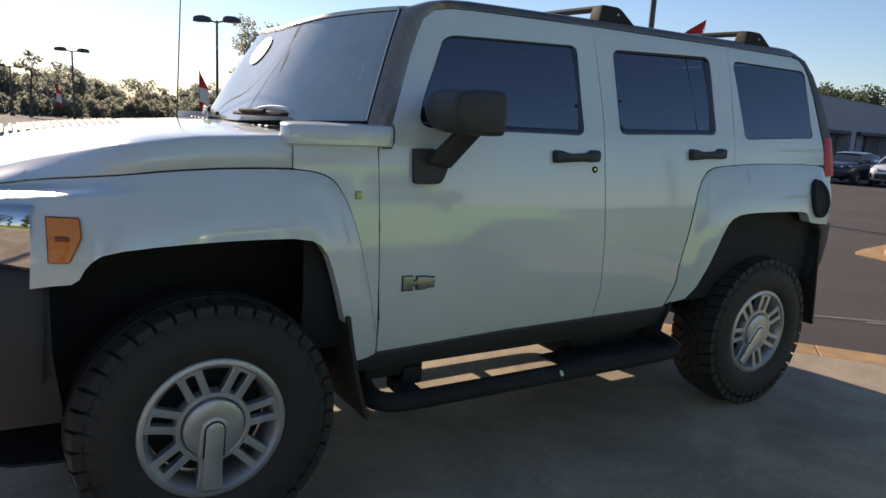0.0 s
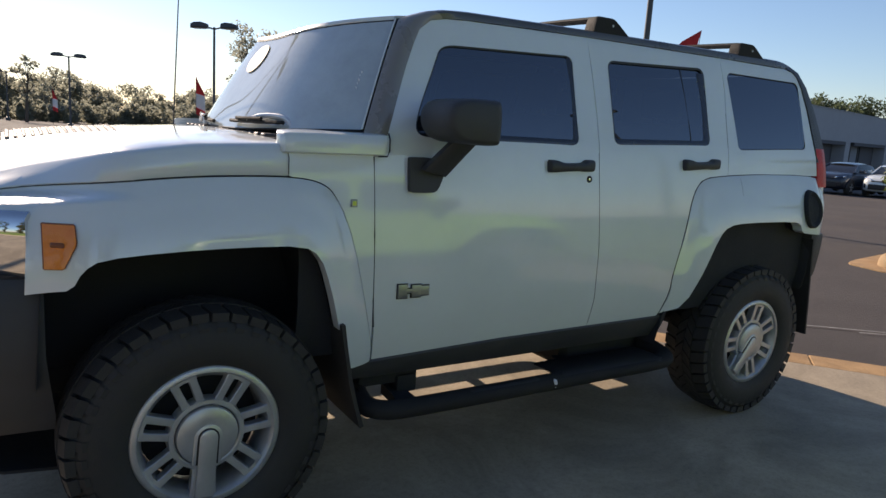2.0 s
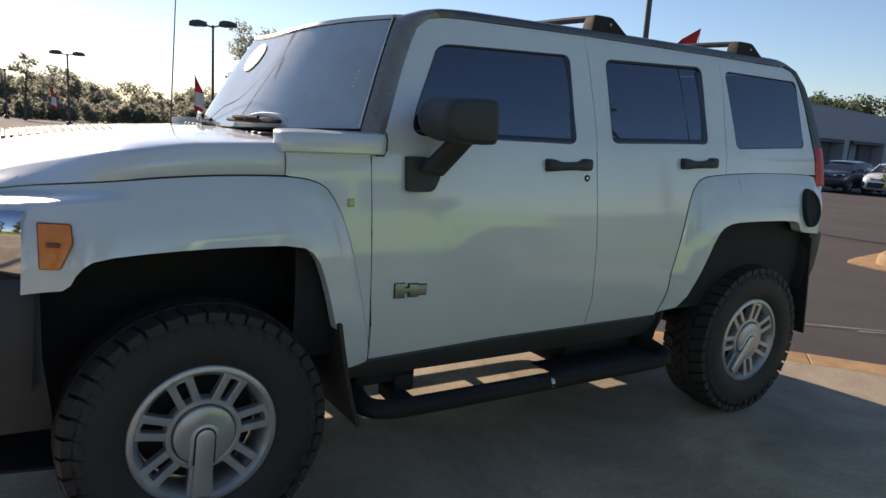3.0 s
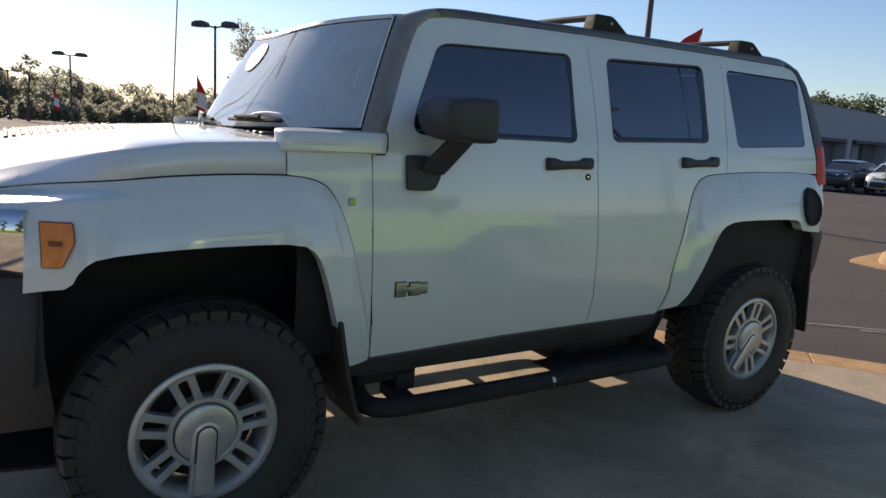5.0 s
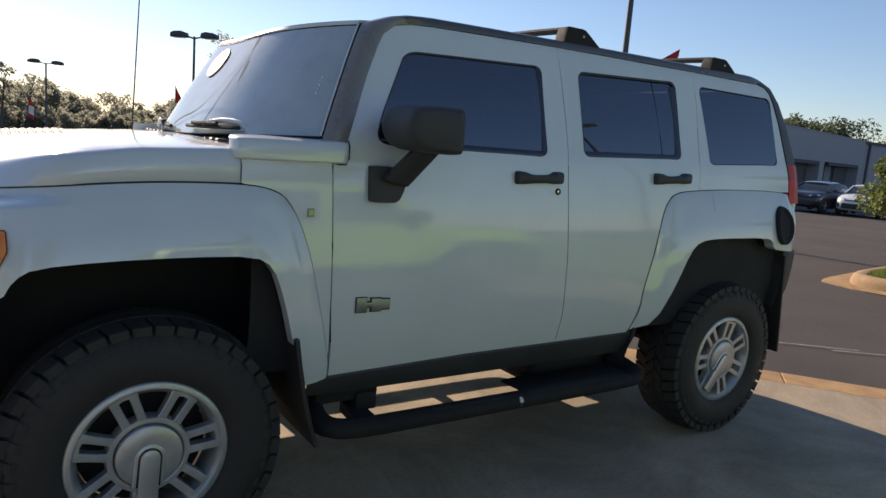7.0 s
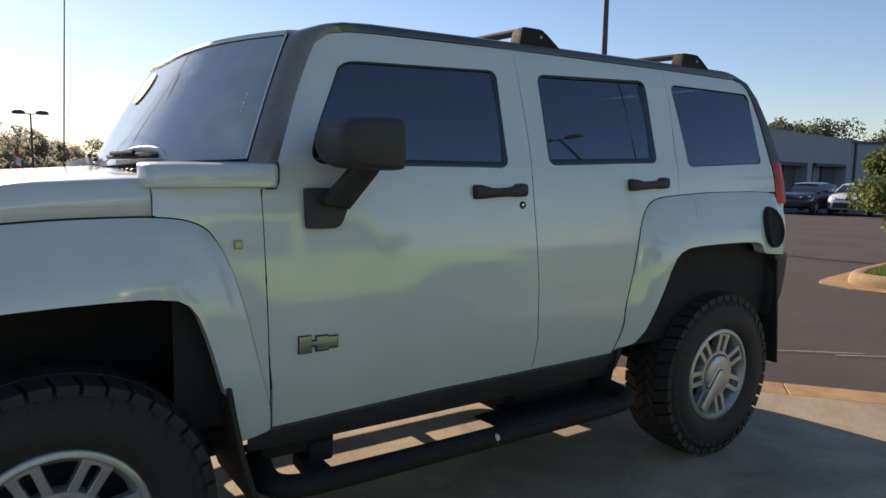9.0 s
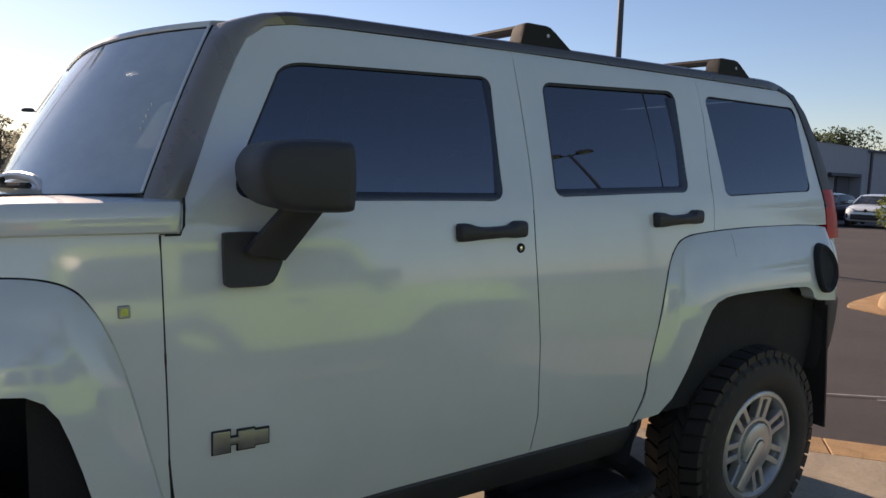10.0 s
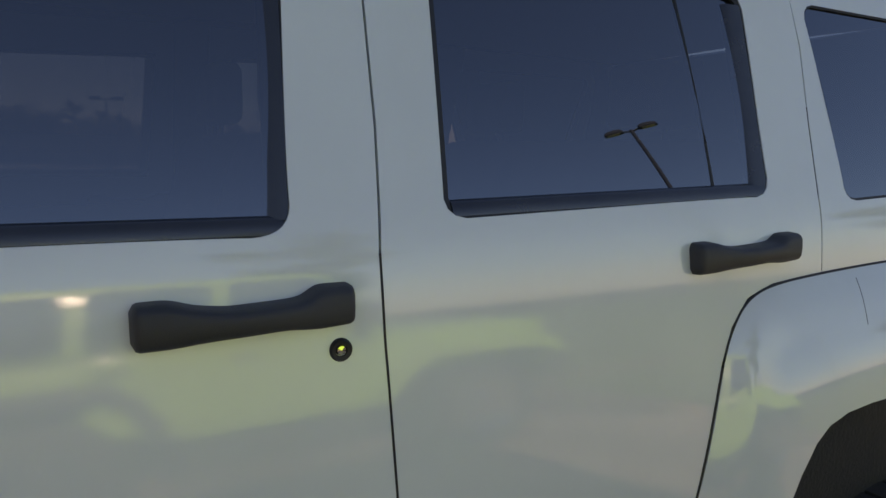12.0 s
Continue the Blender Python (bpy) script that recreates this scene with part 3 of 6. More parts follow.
# window panes, seals and slide channels
def pane(name, outline, inset, label, both=True):
    bm = bmesh.new()
    f = lambda z: -side(z) + inset
    vs = [bm.verts.new((x, 0, z)) for x, z in outline]
    face = bm.faces.new(vs)
    zs = [p[1] for p in outline]
    for k in range(1, 8):
        c = min(zs) + k * (max(zs) - min(zs)) / 8
        bmesh.ops.bisect_plane(bm, geom=bm.verts[:] + bm.edges[:] + bm.faces[:], dist=1e-5, plane_co=(0, 0, c), plane_no=(0, 0, 1))
    y0, y1, z0, z1 = f(1.40), f(1.78), 1.40, 1.78
    for v in bm.verts:
        t = (v.co.z - z0) / (z1 - z0)
        v.co.y = y0 + (y1 - y0) * t - 0.007 * 4 * t * (1 - t)
    ob = put(name, bm, TINT_GLASS, SUV, label)
    me = ob.data
    if me.polygons[0].normal.y > 0:
        me.flip_normals()
    slope = [(y1 - y0 - 0.028 * (1 - 2 * (me.vertices[lp.vertex_index].co.z - z0) / (z1 - z0))) / (z1 - z0) for lp in me.loops]
    me.normals_split_custom_set([Vector((0, -1, s)).normalized() for s in slope])
    if both:
        mirrored(ob)
    return ob


def seal(name, outline, width, inset, both=True):
    """A rubber rim inside a window opening."""
    inner = shrink(outline, width)
    bm = bmesh.new()
    a = [(x, -side(z) - 0.002 + 0.004, z) for x, z in outline]
    b = [(x, -side(z) + inset * 0.4, z) for x, z in inner]
    c = [(x, -side(z) + inset + 0.01, z) for x, z in inner]
    loft(bm, [a, b, c], close=True)
    ob = put(name, bm, SEAL, SUV)
    if both:
        mirrored(ob)


for nm, w, ins, rim in (("front_door", W1, 0.011, 0.007), ("rear_door", W2, 0.012, 0.010), ("quarter", W3, 0.006, 0.004)):
    pane("side_window", w, ins, "dark tinted side window")
    seal("window_seal", w, rim, ins)
# thicker lower and rear run channels of the door glass
for x0, x1, za, zb in ((0.770, 1.548, 1.386, 1.385), (1.772, 2.412, 1.3985, 1.4155)):
    bm = bmesh.new()
    loft(bm, [[at_side(x0 + (x1 - x0) * t, za + (zb - za) * t + dz, off) for t in (0, 0.25, 0.5, 0.75, 1)] for dz, off in ((0.001, -0.006), (0.003, -0.002), (0.010, -0.001), (0.020, -0.003), (0.024, -0.007), (0.025, -0.018))])
    mirrored(put("window_sweep", bm, GLOSS_SEAL, SUV))
for x0, x1, wide in ((1.550, 1.572, 0.026), (2.413, 2.446, 0.042)):
    bm = bmesh.new()
    loft(bm, [[at_side(x0 - w + (x1 - x0) * t, 1.405 + 0.36 * t, off) for t in (0, 0.25, 0.5, 0.75, 1)] for w, off in ((wide, -0.014), (wide - 0.004, -0.007), (wide - 0.012, -0.003), (0.0, -0.002), (-0.003, -0.006))])
    mirrored(put("window_channel", bm, GLOSS_SEAL, SUV))
bm = bmesh.new()
tube(bm, [at_side(2.285, 1.415 + 0.36 * t, -0.013 + 0.004 * 4 * t * (1 - t)) for t in (0, 0.25, 0.5, 0.75, 1)], 0.0045, 8)
mirrored(put("window_divider", bm, SEAL, SUV))

# inner shell that closes the door gaps and lines the cabin
bm = bmesh.new()
zs = [0.60, 0.8, 1.0, 1.2, 1.30]
loft(bm, [[(x, -side(z) + 0.030, z) for z in zs] for x in (0.32, 0.6, 1.2, 1.8, 2.2, 3.28)])
mirrored(put("inner_panel", thicken(bm, 0.01), UNDER, SUV))
for x0, x1 in ((1.635, 1.715), (2.515, 2.618)):
    bm = bmesh.new()
    loft(bm, [[(x, -side(z) + 0.028, z) for z in (1.28, 1.4, 1.5, 1.6, 1.7, 1.8, 1.86)] for x in (x0 - 0.01, x1 + 0.01)])
    mirrored(put("pillar", thicken(bm, 0.012), UNDER, SUV))

# bonnet
bm = bmesh.new()
cols = []
N = 25
for i in range(N):
    x = -0.66 + (0.272 + 0.66) * i / (N - 1)
    zg = float(np.interp(x, [-0.66, -0.625, -0.53, -0.40, -0.265, -0.12, 0.05, 0.262], [1.151, 1.159, 1.176, 1.198, 1.218, 1.235, 1.247, 1.249]))
    zr = float(np.interp(x, [-0.66, -0.53, -0.457, -0.25, -0.02, 0.262], [1.172, 1.220, 1.243, 1.299, 1.334, 1.346]))
    zc = float(np.interp(x, [-0.66, -0.53, -0.35, -0.15, 0.17, 0.262], [1.243, 1.308, 1.331, 1.347, 1.367, 1.370]))
    yo = min(0.868, -front_flare_surface(max(x, -0.63), zg - 0.011) + 0.001)
    c = 0.065 * smooth01((-0.18 - x) / 0.24)      # the side leans in towards the front
    zr -= 0.09 * c
    half = [(yo - 0.02, zg - 0.02), (yo, zg), (yo - 0.006 - 0.45 * c, zg + 0.5 * (zr - zg)), (yo - 0.016 - 0.85 * c, zr - 0.014), (yo - 0.024 - c, zr - 0.004), (yo - 0.040 - c, zr + 0.001), (yo - 0.09 - c, zr + 0.10 * (zc - zr) + 0.004), (0.63 * yo, zr + 0.55 * (zc - zr)), (0.40 * yo, zr + 0.85 * (zc - zr)), (0.20 * yo, zc - 0.004)]
    cols.append([(x, -y, z) for y, z in half] + [(x, 0, zc)] + [(x, y, z) for y, z in half[::-1]])
loft(bm, cols)
part("bonnet", thicken(bm, 0.012), WHITE, SUV, "white bonnet, sunlit on top", angle=60)

# louvred vent on the bonnet
bonnet_z = lambda x: float(np.interp(x, [-0.66, -0.53, -0.35, -0.15, 0.17], [1.243, 1.308, 1.331, 1.347, 1.367]))
bm = bmesh.new()
loft(bm, [[(x, y, bonnet_z(x) - 0.020 * (abs(y) / 0.3) ** 2 + 0.006) for y in (-0.27, -0.14, 0, 0.14, 0.27)] for x in (-0.59, -0.47, -0.35, -0.25, -0.14)])
VENT = part("bonnet_vent", thicken(bm, 0.003), SEAL, SUV, "black louvred vent")
for k in range(17):
    bm = bmesh.new()
    x = -0.585 + k * 0.026
    loft(bm, [[(x + dx, y, bonnet_z(x) - 0.020 * (abs(y) / 0.3) ** 2 + dz) for y in (-0.26, -0.13, 0, 0.13, 0.26)] for dx, dz in ((0, 0.0065), (0.004, 0.0105), (0.013, 0.0095), (0.017, 0.0065))])
    part("louvre", bm, TRIM, VENT)
bm = bmesh.new()
for k in range(16):
    y = -0.60 + k * 0.08
    box(bm, 0.275, 0.355, y, y + 0.045, 1.352, 1.368, 0.004, 1)
box(bm, 0.265, 0.37, -0.66, 0.68, 1.335, 1.356, 0.004, 1)
part("scuttle_grille", bm, TRIM, SUV, "black slatted air intake below the windscreen")

# cowl blocks beside the windscreen
def cowl_block():
    bm = bmesh.new()
    prof = [(-0.868, 1.317), (-0.878, 1.322), (-0.880, 1.350), (-0.876, 1.372), (-0.866, 1.384), (-0.845, 1.389), (-0.74, 1.392), (-0.66, 1.392), (-0.66, 1.30)]
    sec = []
    for x, s, dz, inner in ((0.246, 0.90, -0.016, -0.822), (0.250, 0.95, -0.008, -0.806), (0.258, 0.985, -0.004, -0.790), (0.275, 1.0, -0.002, -0.770), (0.30, 1.0, -0.001, -0.752), (0.36, 1.0, 0.0, -0.72), (0.45, 1.0, 0.0, -0.68), (0.60, 1.0, 0.003, -0.66), (0.618, 1.0, 0.003, -0.66), (0.6215, 0.994, 0.002, -0.66)):
        sec.append([(x + 0.08 * max(0.0, z - 1.32) * (x > 0.61), min(y + (1 - s) * 0.4, inner), z + dz * (z > 1.33)) for y, z in prof])
    rows = loft(bm, sec, close=True)
    bm.faces.new(rows[0][::-1])
    bm.faces.new(rows[-1])
    return bm


mirrored(part("cowl_block", cowl_block(), WHITE, SUV, angle=35))

# windscreen: bowed forward in the middle
def screen(u, v):
    return (0.278 + 0.228 * v + (0.282 - 0.034 * v) * abs(u) ** (3.7 - 0.2 * v), u * (0.80 - 0.16 * v), (1.372 + 0.028 * u * u) * (1 - v) + (1.756 + 0.054 * u * u) * v + 0.012 * 4 * v * (1 - v))


bm = bmesh.new()
loft(bm, [[screen(-1 + 2 * i / 64, j / 10) for i in range(65)] for j in range(11)])
WS = part("windscreen", bm, GLARE_GLASS, SUV, "clear windscreen with pale sky glare put into a film")
bm = bmesh.new()
for rim in ([screen(-1 + 2 * i / 24, 0) for i in range(25)], [screen(-1 + 2 * i / 24, 1) for i in range(25)], [screen(-1, j / 10) for j in range(11)], [screen(1, j / 10) for j in range(11)]):
    tube(bm, rim, 0.003, 6)
part("windscreen_seal", bm, SEAL, SUV)
for s in (-1, 1):
    bm = bmesh.new()
    tube(bm, [Vector(screen(s, j / 10)) + Vector((-0.003, s * 0.005, 0.004)) for j in range(11)], 0.0038, 6)
    part("windscreen_flange", bm, WHITE, SUV, "thin white edge beside the windscreen")

# dark corner posts that run on along the roof edge and down the rear pillar
def edge_trim_sections():
    """Sections of the one trim that climbs the windscreen post, turns the corner and runs along the roof."""
    line = dense(A_SIDE[:5], 0.02, False)
    secs = []
    for j in range(9):
        e = Vector(screen(-1, j / 8)) + Vector((0.006, -0.006, 0))
        o = Vector(at_side(*line[round(j * (len(line) - 1) / 8)], 0.004))
        row = [e + Vector((0.02, 0.02, 0)), e]
        for t, dx, dy, dz in ((0.08, -0.010, -0.006, 0.004), (0.30, -0.016, -0.014, 0.005), (0.50, -0.016, -0.021, 0.005), (0.62, -0.013, -0.021, 0.004), (0.82, -0.006, -0.014, 0.002)):
            row.append(e.lerp(o, t) + Vector((dx, dy, dz)))
        secs.append(row + [o, o + Vector((0.008, 0.012, 0))])
    secs.insert(0, [p + Vector((-0.006, 0.0, -0.022)) for p in secs[0]])
    rail = []
    for x, zs_, zt in ((1.0, 1.8415, 1.875), (1.05, 1.8445, 1.878), (1.4, 1.853, 1.884), (2.0, 1.859, 1.892), (2.6, 1.861, 1.896), (3.05, 1.860, 1.898), (3.12, 1.859, 1.897), (3.17, 1.8575, 1.894), (3.205, 1.853, 1.889), (3.235, 1.846, 1.880)):
        tuck = 0.016 * smooth01((x - 3.10) / 0.13)
        y, h = -side(zs_), zt - zs_
        rail.append([Vector((x, -0.585, zt - 0.012)), Vector((x, -0.612, zt + 0.002)), Vector((x, -0.622, zt + 0.003)), Vector((x, y + 0.026 + tuck, zt + 0.002)), Vector((x, y + 0.012 + tuck, zt)), Vector((x, y + 0.002 + tuck, zs_ + 0.85 * h)), Vector((x, y - 0.004 + tuck, zs_ + 0.5 * h)), Vector((x, y - 0.005 + tuck, zs_)), Vector((x, y + 0.010, zs_ - 0.004))])
    a, b = secs[-1], rail[0]
    for t in (0.22, 0.45, 0.7):
        k = math.sin(math.pi * t)
        row = [p.lerp(q, t) + Vector((-0.006 * k, -0.002 * k, 0.012 * k)) for p, q in zip(a, b)]
        x = 0.878 + (1.0 - 0.878) * t
        z = float(np.interp(x, [p[0] for p in A_SIDE], [p[1] for p in A_SIDE]))
        row[-2], row[-1] = Vector(at_side(x, z, 0.004)), Vector(at_side(x, z - 0.003, -0.01))
        secs.append(row)
    return secs + rail


TRIM_RUN = edge_trim_sections()
bm = bmesh.new()
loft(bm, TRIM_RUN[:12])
mirrored(part("windscreen_post", bm, POST_TRIM, SUV, "grey-brown plastic windscreen post, paled for glare", angle=30))
bm = bmesh.new()
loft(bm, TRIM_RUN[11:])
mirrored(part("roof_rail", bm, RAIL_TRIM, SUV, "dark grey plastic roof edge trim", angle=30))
bm = bmesh.new()
dp = [(3.19, 1.855), (3.235, 1.842), (3.264, 1.812), (3.285, 1.76), (3.303, 1.65), (3.309, 1.55), (3.312, 1.45), (3.318, 1.36)]
outer = [(3.205, 1.890), (3.275, 1.880), (3.335, 1.848), (3.385, 1.77), (3.422, 1.65), (3.437, 1.55), (3.447, 1.45), (3.452, 1.36)]
loft(bm, [[at_side(x, z, -0.01) for x, z in dp], [at_side(x + 0.002, z, 0.005) for x, z in dp], [(x - 0.03, -side(z) + 0.008, z) for x, z in outer], [(x, -side(z) + 0.05, z) for x, z in outer], [(x + 0.01, -side(z) + 0.16, z) for x, z in outer]])
mirrored(part("rear_pillar_trim", bm, TRIM, SUV, angle=50))

# roof skin with its front edge over the windscreen
bm = bmesh.new()
rows = []
for i in range(29):
    row = []
    for j in range(49):
        u = -1 + j / 24
        fx, fy, fz = screen(u, 1.0)
        if i < 3:
            ox, oz = ((0.0, -0.003), (-0.003, 0.007), (0.006, 0.019))[i]
            row.append((fx + ox, fy * 0.99, fz + oz))
            continue
        t = (i - 2) / 26
        x = (fx + 0.004) * (1 - t) + 3.36 * t
        k = math.sin(0.5 * math.pi * min(t / 0.36, 1.0))
        z = (fz + 0.020) * (1 - k) + (1.896 + 0.016 * (1 - u * u)) * k - 0.05 * smooth01((t - 0.94) / 0.06)
        row.append((x, u * 0.605 * k + fy * (1 - k) * 0.985, z))
    rows.append(row)
loft(bm, rows)
part("roof", thicken(bm, 0.01), WHITE, SUV, "white roof panel")

# roof rack: feet and cross bars
def rack(x0, x1):
    bm = bmesh.new()
    n = 8
    secs = []
    for y, s in ((-0.670, 0.93), (-0.666, 0.98), (-0.655, 1.0), (-0.620, 0.98), (-0.606, 0.90)):
        c, hw = (x0 + x1) / 2, (x1 - x0) / 2
        prof = [(-1.0, 0.0), (-0.93, 0.45), (-0.86, 0.86), (-0.80, 0.97), (-0.72, 1.0), (-0.05, 1.0), (0.12, 0.95), (0.28, 0.80), (0.86, 0.14), (1.0, 0.0)]
        secs.append([(c + hw * a * (0.95 + 0.05 * s), y, 1.884 + 0.072 * s * b) for a, b in prof])
    r = loft(bm, secs)
    bm.faces.new(r[0][::-1])
    bm.faces.new(r[-1])
    mirrored(part("rack_foot", bm, RACK, SUV, "dark plastic roof rack foot", angle=30))
    bm = bmesh.new()
    xc = x0 + 0.075
    secs = [[(xc + 0.034 * math.cos(a), y, 1.950 + 0.010 * (1 - (y / 0.6) ** 2) + 0.014 * math.sin(a)) for a in [2 * math.pi * k / 12 for k in range(12)]] for y in (-0.612, -0.4, -0.2, 0, 0.2, 0.4, 0.612)]
    loft(bm, secs, close=True)
    part("rack_bar", bm, RACK, SUV, "black cross bar")
    bm = bmesh.new()
    lathe(bm, [(0.0, -0.002), (0.006, -0.002), (0.007, 0.002)], 12)
    bmesh.ops.translate(bm, verts=bm.verts, vec=((x0 + x1) / 2, -0.671, 1.922))
    part("rack_bolt", bm, STEEL, SUV, "small steel bolt")


rack(1.728, 1.956)
rack(2.752, 2.985)

# tail end
bm = bmesh.new()
tail = [(3.36, 1.845), (3.41, 1.75), (3.45, 1.60), (3.475, 1.42), (3.50, 1.25), (3.52, 1.0), (3.52, 0.70)]
loft(bm, [[(x - 0.035 * abs(u) ** 3, u * (min(side(z), 0.86) - 0.035), z) for u in [-1 + k / 10 for k in range(21)]] for x, z in tail])
part("tailgate", thicken(bm, 0.02), WHITE, SUV, "white tailgate")
bm = bmesh.new()
secs = []
for z, k in ((1.225, 0.9), (1.24, 1.0), (1.32, 1.0), (1.41, 0.98), (1.435, 0.8)):
    xo = float(np.interp(z, [1.2, 1.45], [3.468, 3.450]))
    secs.append([(3.318, -side(z) + 0.03, z), (3.322, -side(z) - 0.004 * k, z), (3.37, -side(z) - 0.006 * k, z), (xo - 0.04, -side(z) + 0.004, z), (xo, -side(z) + 0.05, z), (xo + 0.012, -side(z) + 0.12, z)])
r = loft(bm, secs)
bm.faces.new(r[0])
bm.faces.new(r[-1][::-1])
mirrored(part("tail_light", bm, RED_LENS, SUV, "red tail light", angle=50))
bm = bmesh.new()
secs = []
for z, k in ((0.640, 0.0), (0.66, 0.35), (0.74, 0.75), (0.86, 0.95), (0.940, 1.0), (0.956, 0.97), (0.962, 0.9)):
    o = 0.045 * (1 - k)
    secs.append([(3.285 + 0.02 * (1 - k), -0.80, z), (3.295 + 0.02 * (1 - k), -0.90 + o, z), (3.33, -0.905 + o, z), (3.45 - o, -0.875 + o, z), (3.53 - o, -0.80 + o, z), (3.58 - o, -0.6, z), (3.60 - o, 0, z), (3.58 - o, 0.6, z), (3.53 - o, 0.80 - o, z), (3.45 - o, 0.875 - o, z), (3.33, 0.905 - o, z), (3.295 + 0.02 * (1 - k), 0.90 - o, z)])
r = loft(bm, secs)
bm.faces.new(r[-1])
part("rear_bumper", bm, TRIM, SUV, "dark grey plastic rear bumper", angle=45)
# fuel filler on the rear wing
bm = bmesh.new()
lathe(bm, [(0.0, 0.004), (0.062, 0.004), (0.070, -0.004), (0.078, -0.010), (0.084, -0.006), (0.087, 0.012)], 40)
for v in bm.verts:
    v.co.z *= 1.18
    v.co.x *= 0.86
    v.co.x += 3.186
    v.co.z += 1.112
    v.co.y += min(rear_flare_surface(v.co.x, v.co.z), rear_flare_surface(3.19, v.co.z)) - 0.014
part("fuel_cap", bm, UNDER, SUV, "black oval fuel filler cap", angle=35)

# front end: headlight panel, grille, bumper
bm = bmesh.new()
secs = []
for z in (0.945, 0.965, 1.06, 1.11, 1.130):
    b = 0.0 if 0.95 < z < 1.12 else 0.012
    secs.append([(x + b, y + (b if y < 0 else -b), z) for x, y in [(-0.468, -0.846), (-0.50, -0.832), (-0.56, -0.80), (-0.64, -0.73), (-0.685, -0.62), (-0.70, -0.45), (-0.705, 0), (-0.70, 0.45), (-0.685, 0.62), (-0.64, 0.73), (-0.56, 0.80), (-0.50, 0.832), (-0.468, 0.846)]])
r = loft(bm, secs)
GRILLE = part("grille", thicken(bm, 0.02), CHROME, SUV, "chrome front grille and headlight surround", angle=50)
for k in range(7):
    bm = bmesh.new()
    y = -0.30 + k * 0.10
    box(bm, -0.722, -0.690, y - 0.028, y + 0.028, 0.985, 1.120, 0.012, 2)
    part("grille_slot", bm, SEAL, GRILLE, "dark upright grille slot")
for s in (-1, 1):
    bm = bmesh.new()
    lathe(bm, [(0.0, -0.035), (0.06, -0.028), (0.082, -0.006), (0.088, 0.006), (0.092, 0.02)], 32)
    bmesh.ops.rotate(bm, verts=bm.verts, matrix=Matrix.Rotation(radians(-90), 3, "Z"))
    bmesh.ops.translate(bm, verts=bm.verts, vec=(-0.690, s * 0.50, 1.065))
    part("headlight", bm, CHROME, GRILLE, "round chrome headlight")
bm = bmesh.new()
secs = []
for z, o in ((0.46, 0.06), (0.52, 0.02), (0.70, 0.0), (0.90, 0.0), (0.935, 0.02)):
    secs.append([(-0.43 + 0.02 * (z < 0.6), -0.845 + o, z), (-0.62, -0.83 + o, z), (-0.76 + o, -0.72 + o, z), (-0.83 + o, -0.50, z), (-0.85 + o, 0, z), (-0.83 + o, 0.50, z), (-0.76 + o, 0.72 - o, z), (-0.62, 0.83 - o, z), (-0.43 + 0.02 * (z < 0.6), 0.845 - o, z)])
r = loft(bm, secs)
bm.faces.new(r[-1])
part("front_bumper", bm, TRIM, SUV, "dark plastic front bumper", angle=45)
# amber side marker
sm = chaikin(dense([(-0.434, 1.104), (-0.346, 1.104), (-0.343, 1.046), (-0.378, 0.972), (-0.434, 0.970)], 0.02), 1)
panel("side_marker", shrink(sm, 0.006), [], lambda x, z: front_flare_surface(x, z) - 0.010, AMBER, "amber side marker light", depth=0.02, sx=0.02, sz=0.02)
panel("marker_seal", shrink(sm, 0.003), [shrink(sm, 0.0065)], lambda x, z: front_flare_surface(x, z) - 0.005, AMBER_DARK, depth=0.012, sx=0.03, sz=0.03)
bm = bmesh.new()
box(bm, -0.412, -0.378, -0.004, 0.004, 1.036, 1.050, 0.003, 1)
for v in bm.verts:
    v.co.y += front_flare_surface(v.co.x, v.co.z) - 0.011
part("marker_bulb", bm, AMBER_DARK, SUV, "dark bulb window")

# door mirror on its arm
MIRROR_LINE = chaikin([(0.719, 1.470), (0.732, 1.416), (0.772, 1.380), (0.860, 1.374), (0.938, 1.374), (0.944, 1.388), (0.946, 1.46), (0.940, 1.522), (0.925, 1.530), (0.840, 1.530), (0.765, 1.524), (0.738, 1.508)], 2)
bm = bmesh.new()
secs = []
for y, k in ((-0.893, 0.90), (-0.900, 0.94), (-0.93, 0.99), (-1.00, 1.0), (-1.07, 1.0), (-1.105, 0.97), (-1.120, 0.90), (-1.127, 0.74)):
    lean = 0.06 * (y + 1.0)
    secs.append([(0.842 + lean + (a - 0.842) * k, y, 1.452 + (b - 1.452) * k) for a, b in MIRROR_LINE])
r = loft(bm, secs, close=True)
bm.faces.new(r[0][::-1])
bm.faces.new(r[-1])
MIRROR = part("door_mirror", bm, TRIM, SUV, "black plastic door mirror", angle=60)
bm = bmesh.new()
loft(bm, [[(0.926, y, z) for y in (-1.06, -0.96)] for z in (1.415, 1.490)])
part("mirror_glass", thicken(bm, 0.004), CHROME, MIRROR, "mirror glass")
bm = bmesh.new()
arm = []
for t in (0, 0.2, 0.4, 0.6, 0.8, 1.0):
    c = Vector((0.806, -0.896, 1.262)).lerp(Vector((0.866, -1.000, 1.386)), t)
    w, d = 0.046 - 0.008 * t, 0.020
    arm.append([(c.x - w, c.y - d * 0.6, c.z + 0.012), (c.x - w * 0.7, c.y - d, c.z + 0.004), (c.x + w * 0.7, c.y - d, c.z - 0.004), (c.x + w, c.y - d * 0.5, c.z - 0.012), (c.x + w * 0.9, c.y + d, c.z - 0.012), (c.x - w, c.y + d, c.z + 0.012)])
r = loft(bm, arm, close=True)
bm.faces.new(r[0][::-1])
bm.faces.new(r[-1])
